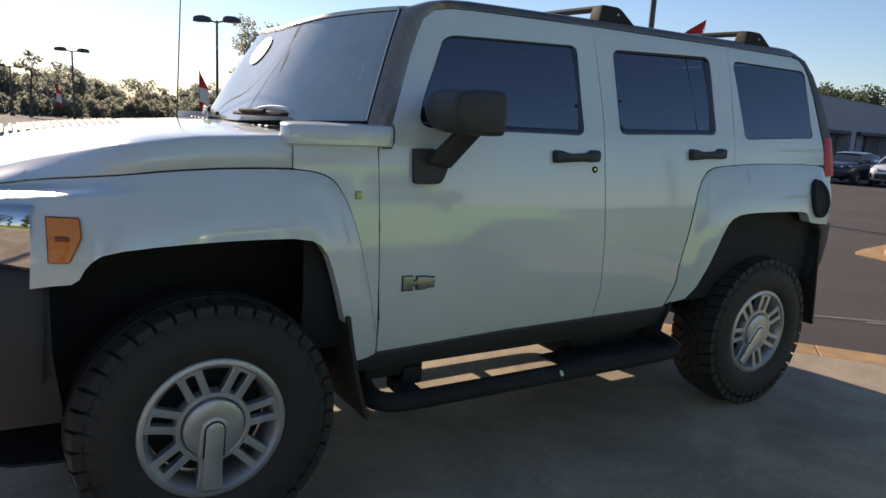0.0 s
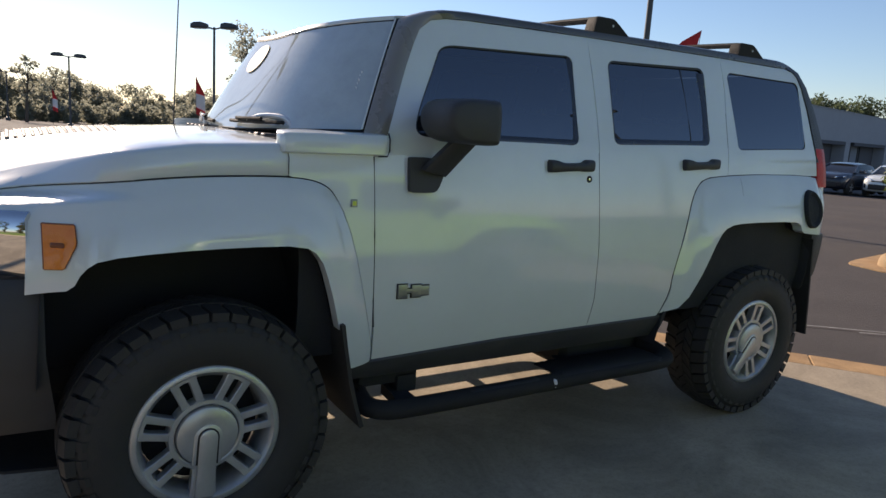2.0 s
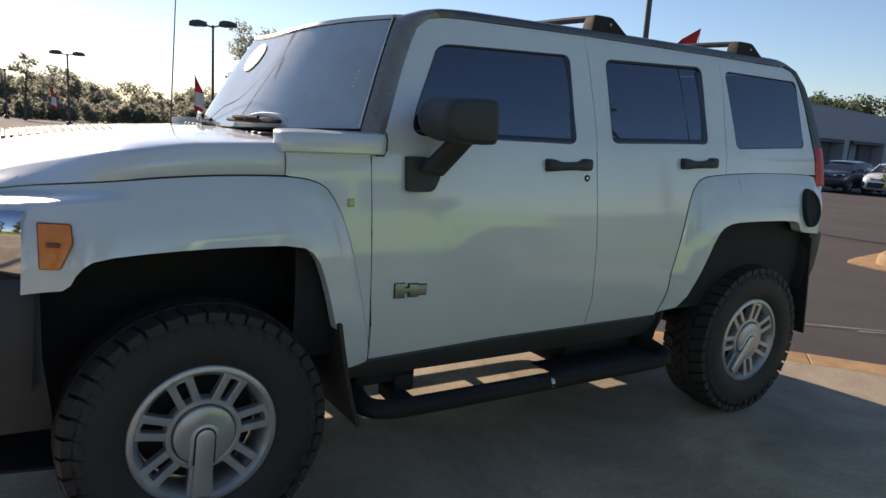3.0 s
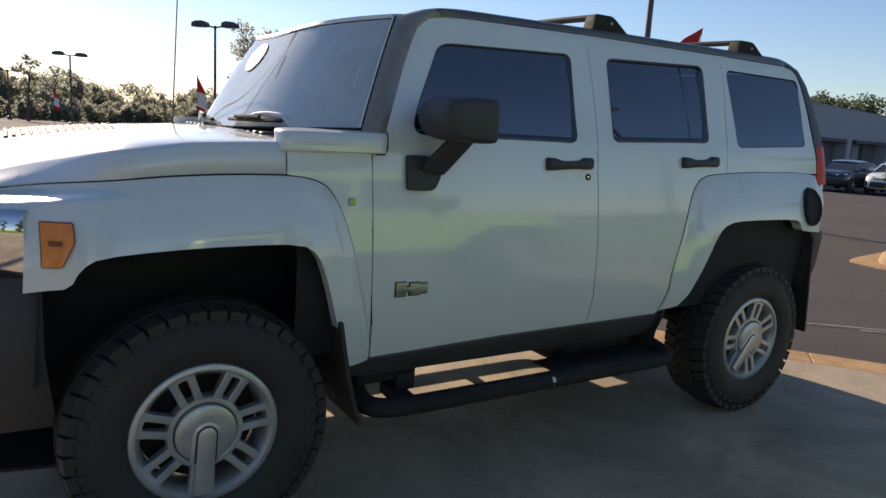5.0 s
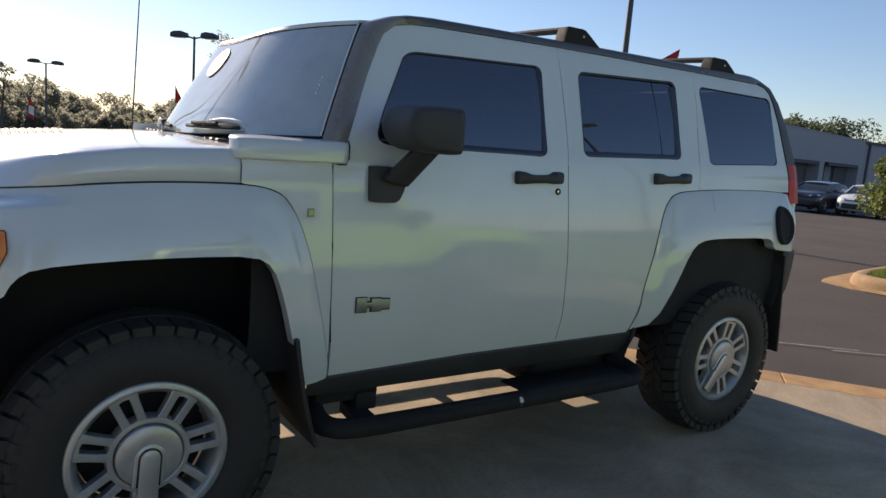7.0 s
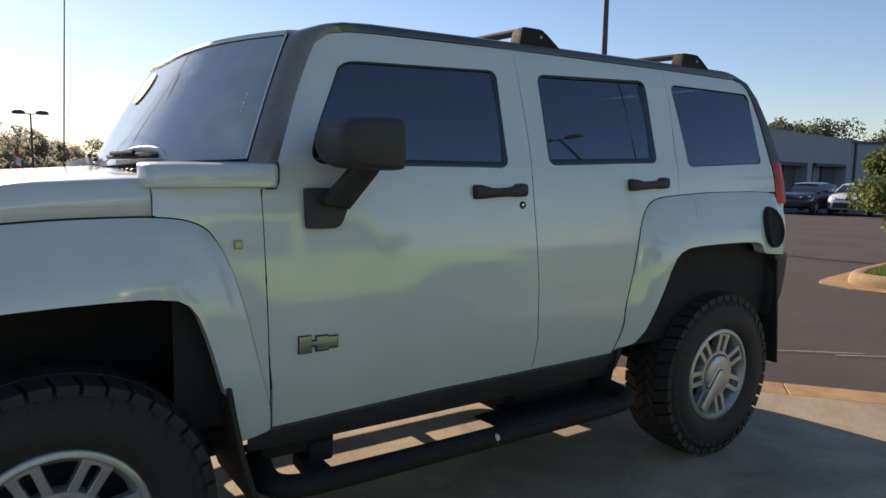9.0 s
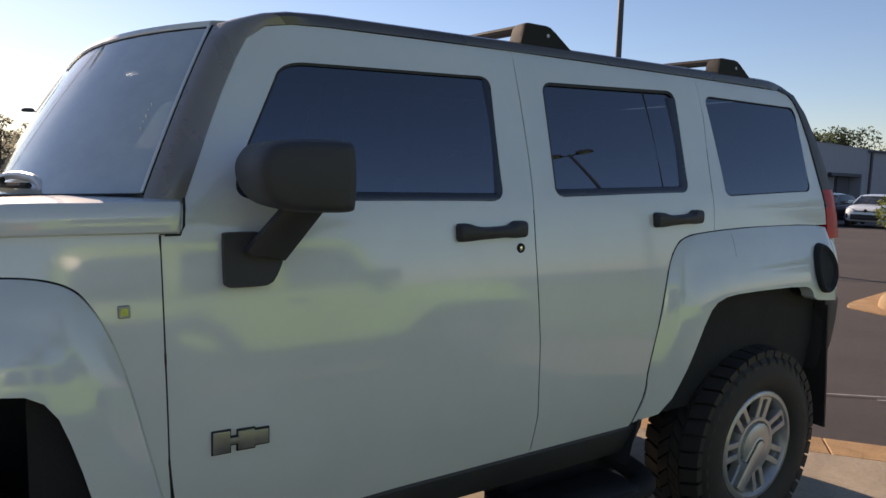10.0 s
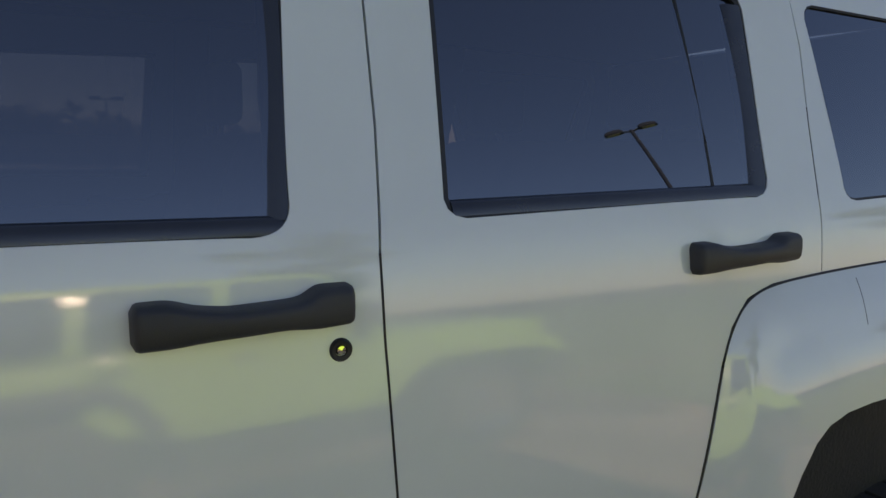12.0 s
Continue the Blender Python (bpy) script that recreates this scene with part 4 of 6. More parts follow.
part("mirror_arm", bm, TRIM, MIRROR, angle=40)
base = chaikin([(0.721, 1.316), (0.717, 1.311), (0.716, 1.25), (0.716, 1.202), (0.719, 1.194), (0.727, 1.191), (0.78, 1.190), (0.824, 1.192), (0.844, 1.221), (0.864, 1.273), (0.838, 1.305), (0.805, 1.316), (0.76, 1.316)], 1)
panel("mirror_base", base, [], lambda x, z: -side(z) - 0.022, TRIM, depth=0.03, sx=0.04, sz=0.03, both=False, parent=MIRROR)
mm = mirrored(MIRROR)


# door handles and lock
def handle(x0, x1, z0, rise):
    """A grab handle: two padded ends, a waisted grip, all corners rounded."""
    ts = np.linspace(0, 1, 61)
    ker = np.exp(-0.5 * (np.arange(-5, 6) / 1.8) ** 2)
    blur = lambda a: np.convolve(np.pad(a, 5, mode="edge"), ker / ker.sum(), mode="valid")
    cap = np.sqrt(np.clip(1 - (1 - np.minimum(np.minimum(ts, 1 - ts) / 0.035, 1.0)) ** 2, 0.04, 1))
    up = blur(np.interp(ts, [0, 0.16, 0.26, 0.40, 0.66, 0.76, 0.80, 1.0], [0.026, 0.026, 0.017, 0.012, 0.013, 0.015, 0.027, 0.026])) * (0.55 + 0.45 * cap)
    dn = blur(np.interp(ts, [0, 0.16, 0.3, 0.66, 0.8, 1.0], [0.026, 0.026, 0.023, 0.020, 0.024, 0.023])) * (0.55 + 0.45 * cap)
    out = blur(np.interp(ts, [0, 0.2, 0.5, 0.75, 1.0], [0.025, 0.030, 0.036, 0.034, 0.026])) * (0.3 + 0.7 * cap)
    bm = bmesh.new()
    secs = []
    for t, a, b_, o in zip(ts, up, dn, out):
        x, zc = x0 + (x1 - x0) * t, z0 + rise * t
        y = -side(zc)
        ring = [(x, y + 0.006, zc + a)]
        for k in range(9):
            th = math.pi * (0.5 - k / 8)
            c, s = abs(math.cos(th)) ** 0.55, abs(math.sin(th)) ** 0.55 * (1 if th > 0 else -1)
            ring.append((x, y - o * c, zc + (a if s > 0 else b_) * s))
        ring.append((x, y + 0.006, zc - b_))
        secs.append([tuple(float(q) for q in p) for p in ring])
    r = loft(bm, secs, close=True)
    bm.faces.new(r[0][::-1])
    bm.faces.new(r[-1])
    mirrored(part("door_handle", bm, TRIM, SUV, "black grab door handle", angle=70))


handle(1.370, 1.620, 1.298, 0.005)
handle(2.200, 2.455, 1.321, 0.008)
bm = bmesh.new()
lathe(bm, [(0.0, 0.002), (0.007, 0.002), (0.0075, -0.004), (0.0125, -0.005), (0.0145, -0.002), (0.015, 0.004)], 24)
bmesh.ops.translate(bm, verts=bm.verts, vec=(1.603, -side(1.247), 1.247))
LOCK = part("door_lock", bm, SEAL, SUV, "black ringed door lock", angle=35)
bm = bmesh.new()
lathe(bm, [(0.0, -0.004), (0.0055, -0.0035), (0.0068, -0.001), (0.007, 0.003)], 18)
bmesh.ops.translate(bm, verts=bm.verts, vec=(1.603, -side(1.247), 1.247))
part("lock_barrel", bm, CHROME, LOCK, "bright metal lock barrel")

# plain metal door emblem and small square badge
EMB = None
bm = bmesh.new()
for x0, x1, z0, z1 in ((0.682, 0.726, 0.801, 0.858), (0.722, 0.745, 0.819, 0.841), (0.740, 0.784, 0.803, 0.855), (0.780, 0.818, 0.809, 0.851)):
    box(bm, x0, x1, -0.002, 0.004, z0, z1)
for v in bm.verts:
    v.co.y -= side(v.co.z) + 0.004
    v.co.z -= (v.co.x - 0.684) * 0.02
part("emblem_backing", bm, SEAL, SUV, "black emblem backing plate", smooth=False)
for x0, x1, z0, z1 in ((0.684, 0.724, 0.803, 0.856), (0.722, 0.745, 0.822, 0.838), (0.742, 0.782, 0.806, 0.852), (0.780, 0.816, 0.812, 0.848)):
    bm = bmesh.new()
    box(bm, x0, x1, -0.006, 0.006, z0, z1, 0.003, 2)
    for v in bm.verts:
        v.co.y -= side(v.co.z) + 0.004
        v.co.z -= (v.co.x - 0.684) * 0.02
    if EMB is None:
        EMB = part("door_emblem", bm, STEEL, SUV, "brushed metal block emblem")
    else:
        part("emblem_block", bm, STEEL, EMB)
bm = bmesh.new()
box(bm, 0.493, 0.517, -0.004, 0.004, 1.139, 1.166, 0.002, 1)
for v in bm.verts:
    v.co.y -= side(v.co.z) + 0.003
BADGE = part("wing_badge", bm, STEEL, SUV, "small square chrome badge")
bm = bmesh.new()
box(bm, 0.498, 0.512, -0.001, 0.001, 1.145, 1.160)
for v in bm.verts:
    v.co.y -= side(v.co.z) + 0.0075
part("badge_face", bm, YELLOW, BADGE, "yellow-green badge face")

# rocker trim and side step
bm = bmesh.new()
secs = []
for x in (0.53, 0.60, 0.62, 1.2, 1.7, 2.08, 2.16, 2.26):
    zt = float(np.interp(x, [0.53, 0.6, 1.2, 2.2], [0.566, 0.572, 0.592, 0.599]))
    if x == 0.53:
        zt -= 0.01
    e = 0.05 if x > 2.2 else 0.0
    secs.append([(x, -side(zt) + 0.05, zt + 0.012), (x, -side(zt) + 0.004 + e, zt), (x, -side(zt) - 0.004 + e, zt - 0.012), (x, -side(zt) + 0.002 + e, zt - 0.045), (x, -side(zt) + 0.03 + e, 0.488), (x, -0.74, 0.482)])
loft(bm, secs)
mirrored(part("rocker_trim", bm, TRIM, SUV, "black sill trim", angle=40))
bm = bmesh.new()
path = [(0.60, -0.72, 0.450), (0.585, -0.80, 0.432), (0.595, -0.865, 0.420), (0.64, -0.905, 0.415), (0.72, -0.918, 0.413), (1.0, -0.92, 0.413), (1.4, -0.92, 0.413), (1.9, -0.92, 0.413), (2.10, -0.918, 0.413), (2.17, -0.905, 0.414), (2.215, -0.865, 0.418), (2.225, -0.80, 0.430), (2.21, -0.72, 0.448)]
path = chaikin(path, 1, False)
path = [(x, y, z - 0.031) for x, y, z in path]
tube(bm, path, 0.048, 16, rz=0.72)
STEP = part("side_step", bm, RACK, SUV, "black tubular side step", angle=60)
def tread_pad(x0, x1, yi):
    bm = bmesh.new()
    secs = []
    for x in (x0, x0 + 0.03, x1 - 0.03, x1):
        d = 0.0 if x0 < x < x1 else 0.006
        secs.append([(x, -0.956, 0.402 - d), (x, -0.940, 0.416 - d), (x, -0.912 + 0.4 * yi, 0.418 - d), (x, -0.902 + 1.2 * yi, 0.413 - d)])
    loft(bm, secs)
    part("tread_pad", thicken(bm, 0.004), SEAL, STEP, "ribbed rubber tread pad")


tread_pad(0.99, 1.38, 0.0)
for x in (0.77, 1.66):
    bm = bmesh.new()
    secs = [[(x - 0.045 + w, y, z0), (x + 0.045 - w, y, z0), (x + 0.045 - w, y, z1), (x - 0.045 + w, y, z1)] for y, z0, z1, w in ((-0.925, 0.345, 0.378, 0.0), (-0.87, 0.350, 0.385, 0.0), (-0.80, 0.355, 0.395, 0.008), (-0.70, 0.36, 0.405, 0.012))]
    r = loft(bm, secs, close=True)
    bm.faces.new(r[0][::-1])
    bm.faces.new(r[-1])
    part("step_bracket", bm, UNDER, STEP, smooth=False)
bm = bmesh.new()
box(bm, 0.60, 0.86, -0.775, -0.70, 0.425, 0.53, 0.018, 2)
box(bm, 0.76, 0.85, -0.79, -0.72, 0.385, 0.46, 0.015, 2)
mirrored(part("body_mount", bm, UNDER, SUV))
bm = bmesh.new()
lathe(bm, [(0, -0.006), (0.009, -0.005), (0.012, 0.0), (0.012, 0.03)], 12)
for v in bm.verts:
    v.co.z *= 1.7
bmesh.ops.translate(bm, verts=bm.verts, vec=(1.43, -0.961, 0.388))
part("step_end_cap", bm, LABEL, STEP, "small pale plastic plug")
mirrored(STEP)
tread_pad(1.47, 2.12, 0.115)

# mud flaps
def flap(pts, y0, y1, t):
    bm = bmesh.new()
    rows = [[(x, y0 + (y1 - y0) * k / 4 , z) for k in range(5)] for x, z in pts]
    loft(bm, rows)
    bmesh.ops.recalc_face_normals(bm, faces=bm.faces)
    bmesh.ops.solidify(bm, geom=bm.faces[:], thickness=t)
    mirrored(part("mud_flap", bm, RUBBER, SUV, "black rubber mud flap", smooth=False))


flap([(0.455, 0.745), (0.468, 0.66), (0.49, 0.54), (0.515, 0.44), (0.540, 0.36)], -0.955, -0.55, 0.014)
flap([(3.30, 0.94), (3.32, 0.75), (3.345, 0.55), (3.362, 0.385)], -0.915, -0.64, 0.012)

# wheel arches and underbody
def liner(arch, y0, y1):
    bm = bmesh.new()
    loft(bm, [[(x, y, z) for x, z in arch] for y in (y0, -0.80, -0.6, y1)])
    c = [bm.verts.new((x, y1, z)) for x, z in arch]
    bm.faces.new(c)
    mirrored(part("arch_liner", bm, UNDER, SUV))


liner([(x, z + 0.006) for x, z in [(0.56, 0.45)] + F_ARCH + [(-0.44, 0.90), (-0.46, 0.60)]], -0.875, -0.45)
liner([(x, z + 0.006) for x, z in [(3.36, 0.55), (3.34, 0.96)] + R_ARCH[1:] + [(2.12, 0.45)]], -0.875, -0.45)
bm = bmesh.new()
box(bm, 0.56, 2.12, -0.80, 0.80, 0.53, 0.62, 0.02, 1)
box(bm, -0.58, 3.45, -0.44, 0.44, 0.50, 0.64, 0.02, 1)
part("floor_pan", bm, UNDER, SUV)
bm = bmesh.new()
loft(bm, [[(x, y, z) for y in (-0.70, -0.4, 0, 0.4, 0.70)] for x, z in ((-0.80, 0.50), (-0.72, 0.36), (-0.55, 0.30), (-0.36, 0.28), (-0.30, 0.50))])
part("skid_plate", thicken(bm, 0.01), UNDER, SUV, "black front skid plate")
bm = bmesh.new()
box(bm, -0.30, 0.62, -0.46, 0.46, 0.33, 0.56, 0.04, 1)
box(bm, 0.60, 0.98, -0.30, 0.36, 0.34, 0.54, 0.03, 1)
part("gearbox_guard", bm, UNDER, SUV)
for s in (-1, 1):
    bm = bmesh.new()
    box(bm, -0.55, 3.45, s * 0.40 - 0.045, s * 0.40 + 0.045, 0.44, 0.54, 0.01, 1)
    part("chassis_rail", bm, UNDER, SUV)
for x in (0.0, 2.842):
    bm = bmesh.new()
    tube(bm, [(x, -0.72, 0.40), (x, -0.1, 0.40), (x, 0.1, 0.40), (x, 0.72, 0.40)], 0.045, 10)
    box(bm, x - 0.12, x + 0.12, -0.02, 0.26, 0.28, 0.52, 0.05, 2)
    part("axle", bm, UNDER, SUV)
bm = bmesh.new()
tube(bm, [(1.0, 0.25, 0.44), (1.9, 0.3, 0.44), (2.3, 0.34, 0.46), (3.2, 0.4, 0.5)], 0.04, 10)
box(bm, 1.55, 2.15, -0.36, -0.02, 0.36, 0.52, 0.03, 1)
box(bm, 1.70, 2.32, -0.70, -0.36, 0.325, 0.52, 0.03, 1)
part("fuel_tank", bm, UNDER, SUV)
bm = bmesh.new()
box(bm, 2.13, 2.75, -0.605, -0.590, 0.475, 1.0, 0.004, 1)
mirrored(part("splash_guard", bm, UNDER, SUV))


# wheels
def wheel(x, sgn, turn, zoom=1.0):
    R = 0.404
    T = 0.410
    bm = bmesh.new()
    # rim barrel and outer lip, outer face at -y
    lathe(bm, [(0.200, 0.20), (0.205, 0.18), (0.192, 0.15), (0.186, 0.06), (0.190, 0.0), (0.202, -0.018), (0.208, -0.027), (0.222, -0.027), (0.229, -0.020), (0.230, -0.010), (0.224, 0.0)], 64)
    w = part("wheel", bm, ALLOY, SUV, "silver alloy wheel with paired spokes", angle=50)
    bm = bmesh.new()
    prof = [(0.214, 0.20), (0.235, 0.225), (0.29, 0.238), (0.345, 0.232), (0.378, 0.212), (0.384, 0.195), (0.386, 0.10), (0.383, 0.0), (0.374, -0.018), (0.350, -0.036), (0.300, -0.046), (0.262, -0.042), (0.240, -0.032), (0.226, -0.020), (0.218, -0.010)]
    lathe(bm, prof, 72)
    part("tyre", bm, RUBBER, w, "black chunky all-terrain tyre", angle=60)
    # tread lugs
    bm = bmesh.new()
    n = 40
    for k in range(n):
        for y0, y1, ph, dw in ((-0.030, 0.042, 0.0, 0.41), (0.045, 0.090, 0.5, 0.43), (0.093, 0.140, 0.15, 0.43), (0.143, 0.218, 0.6, 0.41)):
            a = 2 * math.pi * (k + ph) / n
            h = dw * 2 * math.pi / n
            pts = []
            side_lug = y0 < 0 or y1 > 0.2
            for rr in (0.380, T if not side_lug else T - 0.003):
                for yy in (y0, y1):
                    for aa in (a - h, a + h):
                        s = (0.35 if side_lug else 0.8) * h * (1 if yy == y0 else -1) * (-1 if ph > 0.3 else 1)
                        r2 = rr - (0.012 if side_lug and ((yy == y0 and y0 < 0) or (yy == y1 and y1 > 0.2)) else 0)
                        pts.append(bm.verts.new((r2 * math.sin(aa + s), yy, r2 * math.cos(aa + s))))
            for f in ((0, 1, 3, 2), (4, 6, 7, 5), (0, 4, 5, 1), (2, 3, 7, 6), (0, 2, 6, 4), (1, 5, 7, 3)):
                bm.faces.new([pts[i] for i in f])
        # shoulder ribs on the outer sidewall
        a = 2 * math.pi * (k + 0.25) / n
        h = 0.26 * 2 * math.pi / n
        pts = [bm.verts.new((r * math.sin(aa), d, r * math.cos(aa))) for r, d in ((0.385, -0.016), (0.352, -0.040), (0.338, -0.040)) for aa in (a - h, a + h)]
        for i in (0, 2):
            bm.faces.new((pts[i], pts[i + 1], pts[i + 3], pts[i + 2]))
    tagged(part("tyre_tread", bm, RUBBER, w, smooth=False), kind="stuff")
    # flat machined rim face inside the lip
    bm = bmesh.new()
    lathe(bm, [(0.199, 0.012), (0.200, -0.014), (0.203, -0.0185), (0.213, -0.021), (0.2155, -0.026)], 64)
    part("rim_face", bm, ALLOY, w, angle=30)
    # hub cap in its recess
    bm = bmesh.new()
    lathe(bm, [(0.0, -0.0305), (0.050, -0.030), (0.084, -0.0275), (0.092, -0.023), (0.0945, -0.016), (0.0945, -0.004)], 56)
    part("hub_cap", bm, ALLOY, w, "round satin hub cap", angle=35)
    bm = bmesh.new()
    lathe(bm, [(0.0945, 0.004), (0.0975, 0.002), (0.0985, -0.0125), (0.103, -0.0155), (0.114, -0.0145), (0.117, -0.008), (0.118, 0.03)], 56)
    part("hub_ring", bm, ALLOY, w, angle=30)
    bm = bmesh.new()
    lathe(bm, [(0.11, 0.10), (0.186, 0.10)], 32)
    part("brake_disc", bm, UNDER, w)
    bm = bmesh.new()
    lathe(bm, [(0.186, 0.10), (0.06, 0.075), (0.0, 0.075)], 32)
    part("brake_drum", bm, UNDER, w)
    for k in range(7):
        bm = bmesh.new()
        hw = 0.0120
        for off in (-0.0255, 0.0255):
            secs = []
            for r_, d0, hh in ((0.100, -0.010, hw * 1.25), (0.113, -0.012, hw * 1.08), (0.130, -0.0135, hw), (0.17, -0.0165, hw), (0.188, -0.0178, hw * 1.08), (0.203, -0.0188, hw * 1.3), (0.207, -0.017, hw * 1.4)):
                o = off * (0.90 + 0.22 * (r_ - 0.100) / 0.11)
                secs.append([(o - hh, d0 + 0.034, r_), (o - hh, d0 + 0.003, r_), (o - hh * 0.80, d0, r_), (o + hh * 0.80, d0, r_), (o + hh, d0 + 0.003, r_), (o + hh, d0 + 0.034, r_)])
            loft(bm, secs, close=True)
        # webs that round off the slot between the two bars
        for ra, rb, da in ((0.100, 0.121, -0.0115), (0.206, 0.187, -0.0183)):
            f = 0.022 if ra < 0.15 else 0.026
            top = [(-f, da, ra), (f, da, ra), (f, da, rb), (f * 0.6, da, rb - (rb - ra) * 0.16), (0, da, rb - (rb - ra) * 0.30), (-f * 0.6, da, rb - (rb - ra) * 0.16), (-f, da, rb)]
            rows = loft(bm, [top, [(a, b + 0.03, c) for a, b, c in top]], close=True)
            bm.faces.new(rows[0])
        a = radians(180 + 360 / 7 * k)
        bmesh.ops.rotate(bm, verts=bm.verts, matrix=Matrix.Rotation(a, 3, "Y"))
        part("spoke", bm, ALLOY, w, angle=28)
    # arched surround and the raised bar inside it, from the hub to the rim
    for nm, hw, zt, d, mat in (("tab_recess", 0.043, 0.040, -0.0335, ALLOY), ("tab_groove", 0.034, 0.031, -0.0350, SEAL), ("hub_tab", 0.0275, 0.0245, -0.0400, ALLOY)):
        bm = bmesh.new()
        zb = -0.090 if nm != "hub_tab" else -0.196
        arc = [(hw * math.cos(q), zt - hw + hw * math.sin(q)) for q in [math.pi * i / 14 for i in range(15)]]
        arc += [(-hw * 1.02, zb), (hw * 1.02, zb)]
        inner = shrink(arc, 0.003)
        lean = 0.012 if nm == "hub_tab" else 0.0
        rows = loft(bm, [[(a, -0.012, b) for a, b in arc], [(a, d + 0.002 - lean * min(0, b) * 0.4, b) for a, b in arc], [(a, d - lean * min(0, b) * 0.4, b) for a, b in inner]], close=True)
        bm.faces.new(rows[-1])
        part(nm, bm, mat, w, "raised cast bar" if nm == "hub_tab" else "", angle=35)
    w.matrix_basis = pose(x, sgn * -0.895 if sgn > 0 else 0.895, R * zoom - 0.004, 0, -turn, 0) @ Matrix.Diagonal((zoom, 1, zoom, 1)) @ (Matrix.Identity(4) if sgn > 0 else Matrix.Rotation(math.pi, 4, "Z"))
    return w


wheel(0.008, 1, -4, 1.03)
wheel(2.842, 1, -38)
wheel(0.008, -1, 20, 1.02)
wheel(2.842, -1, 60)

# aerial, wipers, stickers
bm = bmesh.new()
tube(bm, [(0.222, 0.70, 1.33), (0.222, 0.70, 1.36)], 0.014, 10)
tube(bm, [(0.222, 0.70, 1.36), (0.262, 0.70, 2.25)], [0.004, 0.0025], 6)
part("aerial", bm, TRIM, SUV, "thin black whip aerial")


def wiper(y0, y1, hook):
    bm = bmesh.new()
    p = lambda y, v, o: Vector(screen(y / 0.79, v)) + Vector((-0.010 - o, 0, 0.006 + o * 0.4))
    tube(bm, [p(y0 + (y1 - y0) * t, 0.03 + 0.02 * t, 0.006) for t in (0, 0.2, 0.4, 0.6, 0.8, 1)], 0.008, 6)
    tube(bm, [p(y0 + (y1 - y0) * t, 0.05 + 0.015 * t, 0.018) for t in (0.25, 0.5, 0.75)], 0.007, 6)
    part("wiper_blade", bm, RACK, SUV, "black wiper blade")
    bm = bmesh.new()
    tube(bm, chaikin(hook, 2, False), 0.0095, 8)
    part("wiper_arm", bm, BRIGHT, SUV, "bright curved wiper arm")


wiper(-0.57, -0.17, [(0.290, -0.36, 1.410), (0.312, -0.42, 1.428), (0.345, -0.500, 1.432), (0.372, -0.560, 1.424), (0.386, -0.590, 1.380)])
wiper(0.08, 0.60, [(0.275, 0.34, 1.39), (0.270, 0.30, 1.416), (0.272, 0.265, 1.412), (0.274, 0.25, 1.375)])
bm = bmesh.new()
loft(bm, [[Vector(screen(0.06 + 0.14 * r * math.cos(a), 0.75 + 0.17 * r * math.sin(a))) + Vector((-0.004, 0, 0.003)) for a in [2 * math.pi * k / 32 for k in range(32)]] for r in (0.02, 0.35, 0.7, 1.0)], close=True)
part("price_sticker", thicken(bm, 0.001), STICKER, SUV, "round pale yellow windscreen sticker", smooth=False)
# striped reflection in the glass, modelled as five pale strips behind it
for k in range(5):
    bm = bmesh.new()
    c = Vector(screen(-0.92, 0.50 - 0.035 * k))
    box(bm, -0.001, 0.001, -0.035 + 0.006 * (k % 2), 0.035, -0.004, 0.004)
    bmesh.ops.translate(bm, verts=bm.verts, vec=c + Vector((0.016, 0.01, -0.004)))
    part("paper_slip", bm, LABEL, SUV, "pale strip standing in for a louvre reflection", smooth=False)

# cabin
bm = bmesh.new()
secs = []
for y in (-0.74, -0.70, -0.4, 0.0, 0.4, 0.70, 0.74):
    b = 0.17 * (1 - (y / 0.8) ** 2)
    secs.append([(0.62 - b, y, 1.345), (0.74 - b * 0.5, y, 1.362), (0.90, y, 1.345), (0.96, y, 1.28), (0.95, y, 1.05), (0.85, y, 0.85)])
loft(bm, secs)
part("dashboard", thicken(bm, 0.01), PLASTIC, SUV, "dark grey dashboard", angle=50)
bm = bmesh.new()
ring = [(1.02 + 0.07 * math.sin(a), -0.36 + 0.185 * math.cos(a), 1.27 + 0.175 * math.sin(a)) for a in [2 * math.pi * k / 32 for k in range(33)]]
tube(bm, ring, 0.015, 8, caps=False)
tube(bm, [(0.98, -0.36, 1.26), (1.02, -0.36, 1.27)], 0.06, 12)
for a in (0.1, 3.04, 4.71):
    tube(bm, [(1.015, -0.36, 1.27), (1.02 + 0.07 * math.sin(a), -0.36 + 0.185 * math.cos(a), 1.27 + 0.175 * math.sin(a))], 0.014, 6)
part("steering_wheel", bm, PLASTIC, SUV, "dark steering wheel")
bm = bmesh.new()
box(bm, 0.64, 0.665, -0.09, 0.15, 1.645, 1.715, 0.012, 2)
tube(bm, [(0.65, 0.03, 1.71), (0.56, 0.03, 1.765)], 0.008, 6)
part("inside_mirror", bm, SEAL, SUV, "black inside mirror")


